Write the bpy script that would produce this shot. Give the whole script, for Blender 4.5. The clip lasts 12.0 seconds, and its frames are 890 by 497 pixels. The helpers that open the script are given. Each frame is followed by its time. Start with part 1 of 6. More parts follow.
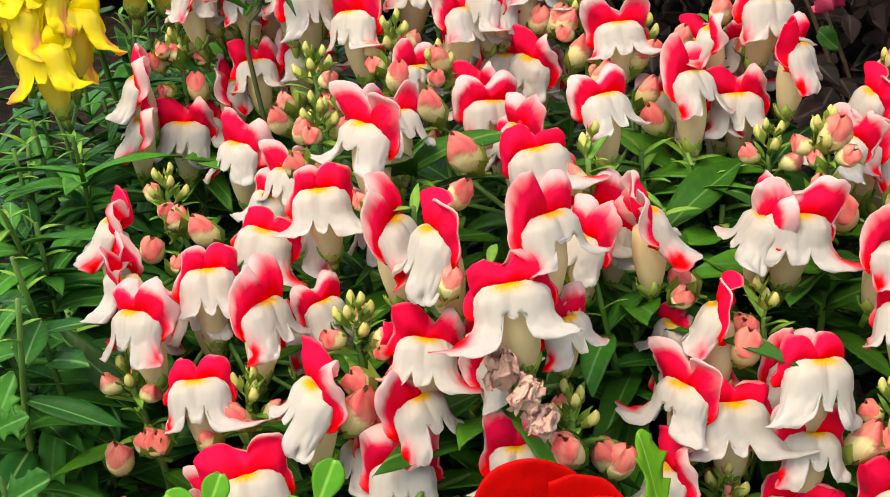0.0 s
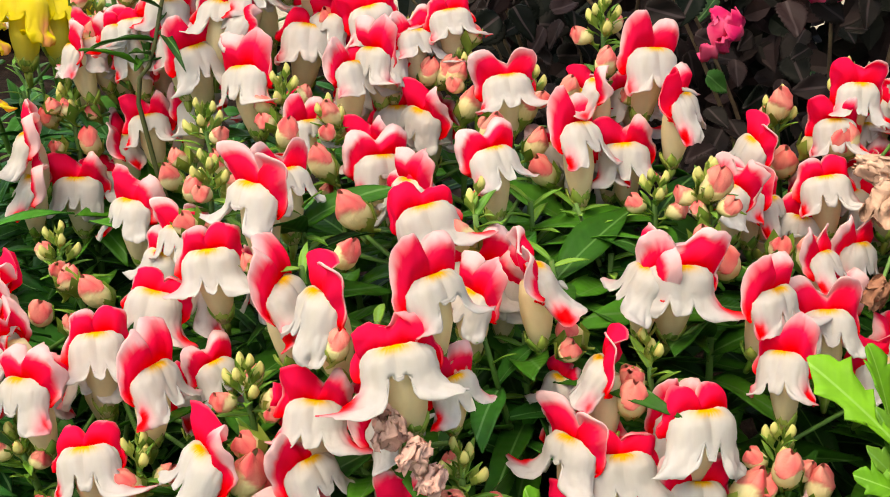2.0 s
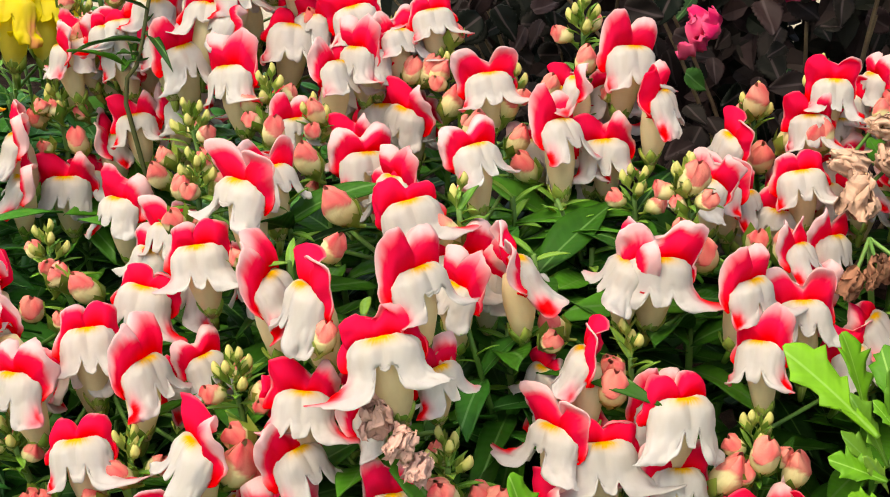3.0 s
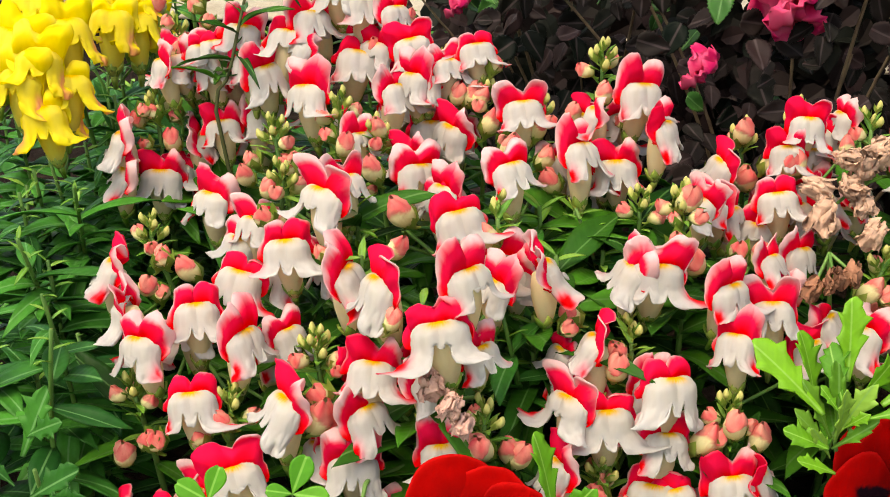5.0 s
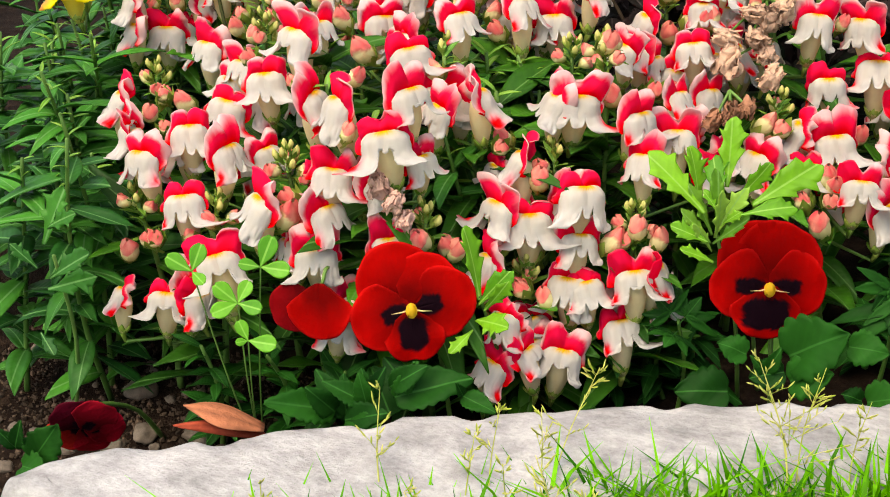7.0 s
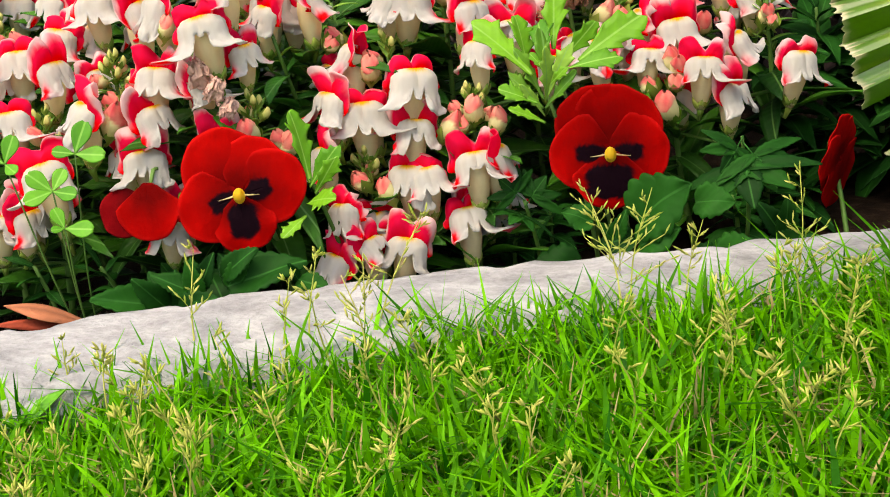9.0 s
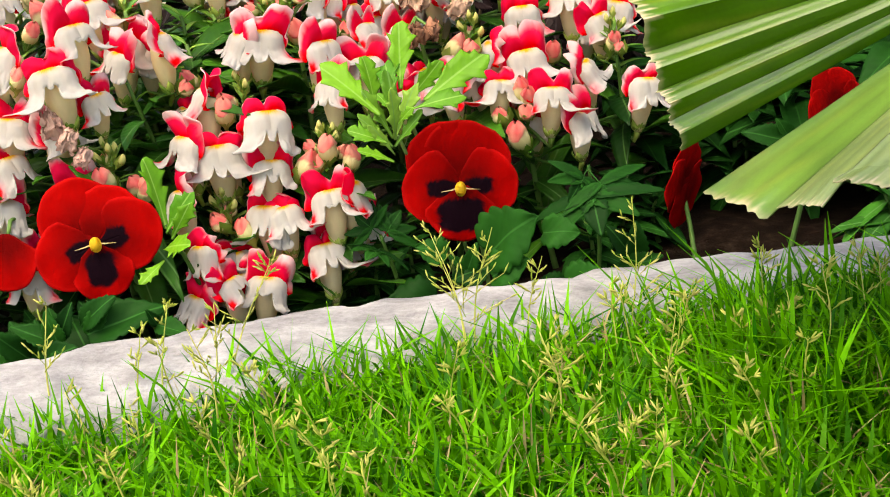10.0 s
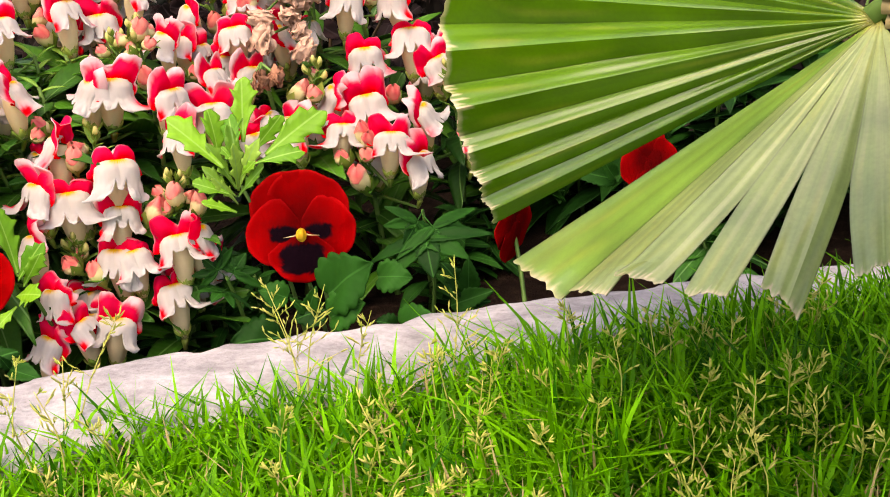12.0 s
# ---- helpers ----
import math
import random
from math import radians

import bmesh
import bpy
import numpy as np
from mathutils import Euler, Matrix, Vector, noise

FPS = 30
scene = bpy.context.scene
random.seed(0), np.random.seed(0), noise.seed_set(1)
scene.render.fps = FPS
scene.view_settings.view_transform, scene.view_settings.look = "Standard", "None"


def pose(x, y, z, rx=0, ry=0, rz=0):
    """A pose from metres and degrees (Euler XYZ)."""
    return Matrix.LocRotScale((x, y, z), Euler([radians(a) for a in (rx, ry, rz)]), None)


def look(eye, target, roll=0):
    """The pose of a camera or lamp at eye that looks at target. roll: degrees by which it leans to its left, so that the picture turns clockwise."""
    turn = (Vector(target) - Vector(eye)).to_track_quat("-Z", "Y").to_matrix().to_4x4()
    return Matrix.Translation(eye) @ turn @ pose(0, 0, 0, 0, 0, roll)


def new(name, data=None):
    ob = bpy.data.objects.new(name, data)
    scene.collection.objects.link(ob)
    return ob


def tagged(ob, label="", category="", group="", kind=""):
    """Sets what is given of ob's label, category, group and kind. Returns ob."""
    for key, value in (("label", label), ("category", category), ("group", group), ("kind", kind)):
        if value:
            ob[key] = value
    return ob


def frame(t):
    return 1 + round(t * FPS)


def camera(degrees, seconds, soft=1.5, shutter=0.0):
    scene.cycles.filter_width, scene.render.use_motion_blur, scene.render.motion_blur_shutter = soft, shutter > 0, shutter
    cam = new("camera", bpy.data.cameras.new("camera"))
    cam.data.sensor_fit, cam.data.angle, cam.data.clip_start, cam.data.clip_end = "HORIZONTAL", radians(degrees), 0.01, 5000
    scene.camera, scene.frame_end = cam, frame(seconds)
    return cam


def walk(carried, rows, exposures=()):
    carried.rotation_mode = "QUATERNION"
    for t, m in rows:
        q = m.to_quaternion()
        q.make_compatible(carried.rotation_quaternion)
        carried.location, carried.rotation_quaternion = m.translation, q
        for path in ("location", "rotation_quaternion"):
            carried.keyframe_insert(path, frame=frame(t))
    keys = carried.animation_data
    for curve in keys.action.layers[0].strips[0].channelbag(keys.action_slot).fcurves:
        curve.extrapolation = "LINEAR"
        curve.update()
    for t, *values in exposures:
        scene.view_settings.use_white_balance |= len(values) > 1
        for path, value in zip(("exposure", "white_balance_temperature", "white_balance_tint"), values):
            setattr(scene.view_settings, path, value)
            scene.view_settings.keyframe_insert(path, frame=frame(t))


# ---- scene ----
cam = camera(36.0, 12.0, soft=1.0)
PATH = [
    (0, (0.1414, -0.2476, 0.3882), (-0.2146, 0.6002, -0.0051), -2.56),
    (0.5, (0.1473, -0.2442, 0.3892), (-0.1898, 0.6125, -0.0013), -2.53),
    (1, (0.1511, -0.2440, 0.3936), (-0.1740, 0.6182, 0.0050), -2.59),
    (1.5, (0.1524, -0.2423, 0.3979), (-0.1611, 0.6255, 0.0125), -2.52),
    (2, (0.1531, -0.2413, 0.4013), (-0.1517, 0.6315, 0.0201), -2.43),
    (2.5, (0.1541, -0.2420, 0.4014), (-0.1429, 0.6338, 0.0208), -2.46),
    (3, (0.1563, -0.2519, 0.4023), (-0.1372, 0.6254, 0.0226), -2.52),
    (3.2, (0.1559, -0.2603, 0.4046), (-0.1358, 0.6169, 0.0231), -2.35),
    (4.8, (0.1644, -0.3501, 0.4698), (-0.1222, 0.5191, 0.0670), -0.69),
    (5, (0.1718, -0.3605, 0.4689), (-0.1171, 0.5055, 0.0609), -0.37),
    (5.5, (0.2000, -0.3966, 0.4704), (-0.0792, 0.4503, 0.0179), 0.82),
    (6, (0.2316, -0.4291, 0.4831), (-0.0432, 0.4095, 0.0127), 1.15),
    (6.5, (0.2490, -0.4555, 0.4899), (-0.0326, 0.3786, 0.0157), 0.75),
    (6.7, (0.2530, -0.4633, 0.4829), (-0.0390, 0.3696, 0.0128), 0.39),
    (8.3, (0.3155, -0.4832, 0.3524), (-0.0493, 0.3900, 0.0293), -4.86),
    (8.5, (0.3231, -0.4832, 0.3338), (-0.0294, 0.3941, 0.0083), -5.03),
    (9, (0.3445, -0.4830, 0.3187), (0.0275, 0.4029, -0.0200), -4.84),
    (9.5, (0.3643, -0.4837, 0.3284), (0.0753, 0.4086, -0.0183), -5.26),
    (10, (0.3811, -0.4820, 0.3460), (0.1208, 0.4169, -0.0066), -5.85),
    (10.5, (0.4009, -0.4766, 0.3550), (0.1753, 0.4291, -0.0040), -5.56),
    (11, (0.4162, -0.4774, 0.3794), (0.2106, 0.4312, 0.0158), -5.11),
    (11.5, (0.4207, -0.4871, 0.4071), (0.2308, 0.4223, 0.0371), -4.45),
    (12, (0.4171, -0.5021, 0.4125), (0.2398, 0.3989, 0.0165), -4.01),
]
walk(cam, [(t, look(eye, target, roll)) for t, eye, target, roll in PATH], [(0, 1.56, 8100, 9), (3, 1.57, 8100, 9), (5.2, 1.52, 8100, 9), (6.5, 1.62, 8100, 9), (8.4, 1.51, 8100, 9), (9.2, 1.68, 8100, 9), (10.2, 1.75, 8200, 12), (11.0, 1.86, 8500, 28), (12, 1.85, 8400, 25)])

# ---- light: bright hazy daylight ----
SUN_EL, SUN_AZ = 66, 205
world = bpy.data.worlds.new("sky")
scene.world = world
world.use_nodes = True
wn = world.node_tree
sky = wn.nodes.new("ShaderNodeTexSky")
sky.sky_type, sky.sun_disc = "NISHITA", False
sky.sun_elevation, sky.sun_rotation = radians(SUN_EL), radians(SUN_AZ)
sky.air_density, sky.dust_density, sky.ozone_density = 1.0, 3.0, 0.6
wn.nodes["Background"].inputs["Strength"].default_value = 0.15
wn.links.new(sky.outputs[0], wn.nodes["Background"].inputs[0])
sun = new("sun", bpy.data.lights.new("sun", "SUN"))
sun.data.energy, sun.data.angle, sun.data.color = 0.85, radians(50), (1.0, 0.96, 0.90)
az, el = radians(SUN_AZ), radians(SUN_EL)
sun_from = Vector((math.sin(az) * math.cos(el), math.cos(az) * math.cos(el), math.sin(el)))
sun.matrix_world = look(sun_from * 5, (0, 0, 0))


# ---- materials ----
def material(name):
    m = bpy.data.materials.new(name)
    m.use_nodes = True
    return m, m.node_tree, m.node_tree.nodes["Principled BSDF"]


def node(nt, kind, **inputs):
    n = nt.nodes.new(kind)
    for key, value in inputs.items():
        n.inputs[key.replace("_", " ")].default_value = value
    return n


def ramp(nt, src, *stops):
    r = nt.nodes.new("ShaderNodeValToRGB")
    while len(r.color_ramp.elements) < len(stops):
        r.color_ramp.elements.new(0.5)
    for e, (p, c) in zip(r.color_ramp.elements, stops):
        e.position, e.color = p, (*c, 1)
    nt.links.new(src, r.inputs[0])
    return r.outputs[0]


def blend(nt, fac, a, b, mode="MIX"):
    x = nt.nodes.new("ShaderNodeMix")
    x.data_type, x.blend_type = "RGBA", mode
    for slot, v in ((0, fac), (6, a), (7, b)):
        if isinstance(v, bpy.types.NodeSocket):
            nt.links.new(v, x.inputs[slot])
        else:
            x.inputs[slot].default_value = v if slot == 0 else (*v, 1)
    return x.outputs[2]


def bumped(nt, bsdf, src, strength, distance):
    b = node(nt, "ShaderNodeBump", Strength=strength, Distance=distance)
    nt.links.new(src, b.inputs["Height"])
    nt.links.new(b.outputs[0], bsdf.inputs["Normal"])


def petal_material(name, rough=0.55, vein=260.0, through_light=0.25, relief=0.35, gloss=0.12):
    """Takes the petal's own pattern from its colour layer; adds veins and soft mottling."""
    m, nt, b = material(name)
    at = nt.nodes.new("ShaderNodeVertexColor")
    at.layer_name = "tint"
    co = nt.nodes.new("ShaderNodeTexCoord")
    n1 = node(nt, "ShaderNodeTexNoise", Scale=vein, Detail=4.0)
    stretch = node(nt, "ShaderNodeMapping", Scale=(1.0, 1.0, 0.22))
    nt.links.new(co.outputs["Object"], stretch.inputs[0])
    nt.links.new(stretch.outputs[0], n1.inputs["Vector"])
    info = nt.nodes.new("ShaderNodeObjectInfo")
    shade = ramp(nt, n1.outputs[0], (0.3, (0.93, 0.92, 0.91)), (0.62, (1.0, 1.0, 1.0)))
    each = ramp(nt, info.outputs["Random"], (0.0, (0.93, 0.92, 0.91)), (1.0, (1.0, 1.0, 1.0)))
    c = blend(nt, 1.0, at.outputs[0], shade, "MULTIPLY")
    c = blend(nt, 1.0, c, each, "MULTIPLY")
    nt.links.new(c, b.inputs["Base Color"])
    b.inputs["Roughness"].default_value = rough
    b.inputs["Specular IOR Level"].default_value = gloss
    n2 = node(nt, "ShaderNodeTexNoise", Scale=vein * 0.4, Detail=3.0, Roughness=0.6)
    nt.links.new(co.outputs["Object"], n2.inputs["Vector"])
    bumped(nt, b, blend(nt, 0.6, n1.outputs[0], n2.outputs[0]), relief * 1.6, 0.0020)
    tr = nt.nodes.new("ShaderNodeBsdfTranslucent")
    nt.links.new(c, tr.inputs[0])
    mx = node(nt, "ShaderNodeMixShader", Fac=through_light)
    nt.links.new(b.outputs[0], mx.inputs[1])
    nt.links.new(tr.outputs[0], mx.inputs[2])
    nt.links.new(mx.outputs[0], nt.nodes["Material Output"].inputs[0])
    return m


def leaf_material(name, dark, light, rib, rough=0.42, rib_width=0.0006, through_light=0.2, scale=1.0, gloss=0.20):
    """A leaf lies along its own y with its midrib at x = 0."""
    m, nt, b = material(name)
    co = nt.nodes.new("ShaderNodeTexCoord")
    sep = nt.nodes.new("ShaderNodeSeparateXYZ")
    nt.links.new(co.outputs["Object"], sep.inputs[0])
    n1 = node(nt, "ShaderNodeTexNoise", Scale=90.0 * scale, Detail=5.0)
    nt.links.new(co.outputs["Object"], n1.inputs["Vector"])
    info = nt.nodes.new("ShaderNodeObjectInfo")
    isl = nt.nodes.new("ShaderNodeNewGeometry")
    add = nt.nodes.new("ShaderNodeMath")
    add.operation = "FRACT"
    sm = nt.nodes.new("ShaderNodeMath")
    nt.links.new(info.outputs["Random"], sm.inputs[0])
    nt.links.new(isl.outputs["Random Per Island"], sm.inputs[1])
    nt.links.new(sm.outputs[0], add.inputs[0])
    base = ramp(nt, add.outputs[0], (0.0, dark), (1.0, light))
    c = blend(nt, 1.0, base, ramp(nt, n1.outputs[0], (0.3, (0.7, 0.72, 0.7)), (0.7, (1.1, 1.1, 1.05))), "MULTIPLY")
    ab = nt.nodes.new("ShaderNodeMath")
    ab.operation = "ABSOLUTE"
    nt.links.new(sep.outputs[0], ab.inputs[0])
    mr = node(nt, "ShaderNodeMapRange")
    mr.inputs[1].default_value, mr.inputs[2].default_value = rib_width * 0.4, rib_width
    mr.inputs[3].default_value, mr.inputs[4].default_value = 0.75, 0.0
    nt.links.new(ab.outputs[0], mr.inputs[0])
    c = blend(nt, mr.outputs[0], c, rib)
    # side veins run slantwise from the midrib
    vv = nt.nodes.new("ShaderNodeCombineXYZ")
    sl = nt.nodes.new("ShaderNodeMath")
    sl.operation, sl.inputs[1].default_value = "MULTIPLY", 0.9
    nt.links.new(ab.outputs[0], sl.inputs[0])
    df = nt.nodes.new("ShaderNodeMath")
    df.operation = "SUBTRACT"
    nt.links.new(sep.outputs[1], df.inputs[0])
    nt.links.new(sl.outputs[0], df.inputs[1])
    nt.links.new(df.outputs[0], vv.inputs[0])
    wv = node(nt, "ShaderNodeTexWave", Scale=70.0 * scale, Distortion=1.2, Detail=2.0)
    nt.links.new(vv.outputs[0], wv.inputs["Vector"])
    c = blend(nt, 0.13, c, ramp(nt, wv.outputs[0], (0.55, (0.55, 0.6, 0.5)), (1.0, (1.0, 1.0, 1.0))), "MULTIPLY")
    nt.links.new(c, b.inputs["Base Color"])
    b.inputs["Roughness"].default_value = rough
    b.inputs["Specular IOR Level"].default_value = gloss
    bumped(nt, b, wv.outputs[0], 0.13, 0.0006 / scale)
    tr = nt.nodes.new("ShaderNodeBsdfTranslucent")
    nt.links.new(c, tr.inputs[0])
    mx = node(nt, "ShaderNodeMixShader", Fac=through_light)
    nt.links.new(b.outputs[0], mx.inputs[1])
    nt.links.new(tr.outputs[0], mx.inputs[2])
    nt.links.new(mx.outputs[0], nt.nodes["Material Output"].inputs[0])
    return m


def speckled(name, stops, scale, rough, relief, distance, scale2=None, stretch=(1.0, 1.0, 1.0), gloss=0.3):
    """Ground and stone: two scales of mottling and relief, in world metres."""
    m, nt, b = material(name)
    co = nt.nodes.new("ShaderNodeTexCoord")
    n1 = node(nt, "ShaderNodeTexNoise", Scale=scale, Detail=9.0, Roughness=0.68)
    n2 = node(nt, "ShaderNodeTexNoise", Scale=scale2 or scale * 9, Detail=5.0, Roughness=0.7)
    mp = node(nt, "ShaderNodeMapping", Scale=stretch)
    nt.links.new(co.outputs["Object"], mp.inputs[0])
    for n in (n1, n2):
        nt.links.new(mp.outputs[0], n.inputs["Vector"])
    c = ramp(nt, n1.outputs[0], *stops)
    c = blend(nt, 0.6, c, ramp(nt, n2.outputs[0], (0.3, (0.62, 0.62, 0.62)), (0.6, (1.05, 1.05, 1.05))), "MULTIPLY")
    nt.links.new(c, b.inputs["Base Color"])
    b.inputs["Specular IOR Level"].default_value = gloss
    b.inputs["Roughness"].default_value = rough
    h = blend(nt, 0.45, n1.outputs[0], n2.outputs[0])
    bumped(nt, b, h, relief, distance)
    return m


M_PETAL = petal_material("snapdragon petal", 0.6, 300.0, 0.58, 0.20, 0.06)
M_BUD = petal_material("snapdragon bud", 0.5, 400.0, 0.1)
M_PANSY = petal_material("pansy petal velvet", 0.8, 330.0, 0.03, 0.5, 0.03)
M_ROSE = petal_material("rose petal", 0.5, 200.0, 0.2)
M_DRY = petal_material("withered petal", 0.8, 300.0, 0.1, 0.8)
M_LEAF = leaf_material("snapdragon leaf", (0.005, 0.038, 0.005), (0.060, 0.23, 0.018), (0.10, 0.22, 0.06), gloss=0.12)
M_SPRIG = leaf_material("young leaf", (0.09, 0.26, 0.02), (0.24, 0.44, 0.06), (0.16, 0.34, 0.08))
M_BRIGHT = leaf_material("clover leaf", (0.07, 0.30, 0.015), (0.14, 0.44, 0.03), (0.22, 0.50, 0.08), 0.4, 0.0005, 0.3)
M_LOBED = leaf_material("daisy leaf", (0.065, 0.25, 0.010), (0.17, 0.42, 0.020), (0.24, 0.46, 0.09), 0.45, 0.0006, 0.24)
# pansy foliage and low leaves; dimmed so the colour carries the bed's deep shade
M_PLEAF = leaf_material("pansy and shaded low leaf", (0.004, 0.034, 0.005), (0.013, 0.094, 0.010), (0.03, 0.14, 0.025), 0.55, 0.0006, gloss=0.07)
M_LEFT = leaf_material("lance leaf", (0.008, 0.062, 0.012), (0.050, 0.235, 0.026), (0.12, 0.28, 0.09), 0.40, gloss=0.12)
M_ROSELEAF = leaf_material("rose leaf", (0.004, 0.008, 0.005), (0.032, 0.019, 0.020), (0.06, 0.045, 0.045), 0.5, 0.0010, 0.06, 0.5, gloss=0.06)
M_STEM = leaf_material("green stem", (0.05, 0.13, 0.02), (0.11, 0.22, 0.05), (0.11, 0.22, 0.05), 0.5, 0.0, 0.0)
M_GREENBUD = leaf_material("green bud", (0.10, 0.22, 0.022), (0.34, 0.42, 0.080), (0.3, 0.36, 0.12), 0.5, 0.0003, 0.15)
M_GRASS = leaf_material("grass blade", (0.008, 0.125, 0.002), (0.190, 0.62, 0.012), (0.12, 0.40, 0.03), 0.45, 0.0003, 0.48, gloss=0.10)
M_SEED = leaf_material("grass seed head", (0.36, 0.46, 0.06), (0.70, 0.66, 0.20), (0.5, 0.5, 0.25), 0.6, 0.0, 0.3)
M_STRAW = leaf_material("dry straw", (0.30, 0.22, 0.09), (0.50, 0.40, 0.20), (0.5, 0.4, 0.2), 0.7, 0.0, 0.2)
M_SOIL = speckled("damp soil", ((0.3, (0.005, 0.003, 0.002)), (0.52, (0.015, 0.009, 0.006)), (0.72, (0.044, 0.029, 0.020))), 70.0, 0.95, 1.0, 0.006, gloss=0.05)
M_STONE = speckled("rough cast kerb stone", ((0.28, (0.15, 0.151, 0.153)), (0.44, (0.27, 0.271, 0.274)), (0.56, (0.36, 0.362, 0.365)), (0.72, (0.45, 0.452, 0.455))), 40.0, 0.85, 1.0, 0.003, 340.0, (0.75, 1.1, 1.1))
M_PEBBLE = speckled("pebble", ((0.3, (0.05, 0.038, 0.028)), (0.7, (0.145, 0.118, 0.09))), 120.0, 0.8, 0.5, 0.001)
M_FAR = speckled("pale gravel path", ((0.3, (0.27, 0.235, 0.17)), (0.7, (0.40, 0.36, 0.27))), 30.0, 0.9, 0.5, 0.01)


# ---- small builders ----
def mesh_of(name, bm, *mats):
    me = bpy.data.meshes.new(name)
    bm.normal_update()
    bm.to_mesh(me)
    bm.free()
    for m in mats:
        me.materials.append(m)
    for p in me.polygons:
        p.use_smooth = True
    return me


def part(name, data, parent, m=None, label=""):
    ob = new(name, data)
    ob.parent = parent
    if m is not None:
        ob.matrix_basis = m
    return tagged(ob, label)


def thicken(bm, faces, thick):
    """Gives an open sheet a back and a rim, an even thickness behind it."""
    layer = bm.loops.layers.float_color.get("tint")
    bm.normal_update()
    edges = [e for e in {e for f in faces for e in f.edges} if len(e.link_faces) == 1]
    rim = [(e.link_loops[0].vert, e.link_loops[0].link_loop_next.vert, e.link_loops[0][layer] if layer else None) for e in edges]
    twin = {v: bm.verts.new(v.co - v.normal * thick) for v in {v for f in faces for v in f.verts}}
    for f in faces:
        back = bm.faces.new([twin[v] for v in reversed(f.verts)])
        back.material_index = f.material_index
        if layer:
            tone = {lp.vert: lp[layer].copy() for lp in f.loops}
            for lp, v in zip(back.loops, reversed(f.verts)):
                lp[layer] = tone[v]
    for a, b, c in rim:
        q = bm.faces.new((b, a, twin[a], twin[b]))
        if layer:
            for lp in q.loops:
                lp[layer] = c


def sheet(bm, f, nu, nv, tint=None, thick=0.0, slot=0):
    """A curved sheet f(u, v), u in -1..1 and v in 0..1, with a colour layer and a real thickness."""
    layer = bm.loops.layers.float_color.get("tint") or bm.loops.layers.float_color.new("tint")
    uv = [(-1 + 2 * i / nu, j / nv) for j in range(nv + 1) for i in range(nu + 1)]
    vs = [bm.verts.new(f(u, v)) for u, v in uv]
    faces = []
    for j in range(nv):
        for i in range(nu):
            k = j * (nu + 1) + i
            ids = (k, k + 1, k + nu + 2, k + nu + 1)
            fc = bm.faces.new([vs[q] for q in ids])
            fc.material_index = slot
            if tint:
                for lp, q in zip(fc.loops, ids):
                    lp[layer] = (*tint(*uv[q]), 1)
            faces.append(fc)
    if thick:
        thicken(bm, faces, abs(thick))
    return vs


def tube(bm, pts, radii, sides=6, cap=True, tint=None, slot=0):
    layer = bm.loops.layers.float_color.get("tint") or bm.loops.layers.float_color.new("tint")
    pts = [Vector(p) for p in pts]
    rings = []
    side = None
    for i, p in enumerate(pts):
        d = (pts[min(i + 1, len(pts) - 1)] - pts[max(i - 1, 0)]).normalized()
        side = d.orthogonal().normalized() if side is None else (side - d * side.dot(d)).normalized()
        other = d.cross(side)
        r = radii[i] if isinstance(radii, (list, tuple)) else radii
        rings.append([bm.verts.new(p + (side * math.cos(a) + other * math.sin(a)) * r) for a in (2 * math.pi * k / sides for k in range(sides))])
    for i in range(len(rings) - 1):
        for k in range(sides):
            fc = bm.faces.new((rings[i][k], rings[i][(k + 1) % sides], rings[i + 1][(k + 1) % sides], rings[i + 1][k]))
            fc.material_index = slot
            if tint:
                for lp, q in zip(fc.loops, (i, i, i + 1, i + 1)):
                    lp[layer] = (*tint(q / (len(rings) - 1)), 1)
    if cap:
        for ring, flip in ((rings[0], True), (rings[-1], False)):
            fc = bm.faces.new(ring[::-1] if flip else ring)
            fc.material_index = slot
            if tint:
                for lp in fc.loops:
                    lp[layer] = (*tint(0.0 if flip else 1.0), 1)
    return rings


def mix3(a, b, k):
    k = max(0.0, min(1.0, k))
    return tuple(p + (q - p) * k for p, q in zip(a, b))


def hump(x, c, w):
    return math.exp(-(((x - c) / w) ** 2))


def bend(points, n):
    """n + 1 points on a smooth curve through the given ones."""
    points = [Vector(p) for p in points]
    if len(points) == 2:
        return [points[0].lerp(points[1], i / n) for i in range(n + 1)]
    out = []
    ext = [points[0] * 2 - points[1], *points, points[-1] * 2 - points[-2]]
    for i in range(n + 1):
        s = i / n * (len(points) - 1)
        k = min(int(s), len(points) - 2)
        t = s - k
        a, b, c, d = ext[k : k + 4]
        out.append(0.5 * (2 * b + (c - a) * t + (2 * a - 5 * b + 4 * c - d) * t * t + (3 * b - a - 3 * c + d) * t**3))
    return out


def lift(x, y):
    """Height of the ground: planting soil behind the kerb, lawn soil in front of it; both climb gently along it."""
    s = x + 0.1
    edge = kerb_back(x) - 0.04
    k = max(0.0, min(1.0, (y - edge + 0.03) / 0.06))
    if x < -0.10:
        k = max(k, min(1.0, (-0.10 - x) / 0.04))
    lawn, bed = 0.049 + 0.045 * max(-0.3, min(s, 1.2)), 0.010 + 0.05 * max(-0.3, min(s, 1.2))
    return lawn + (bed - lawn) * k + 0.006 * noise.noise((x * 14, y * 14, 0.0)) + 0.003 * noise.noise((x * 50, y * 50, 3.0))


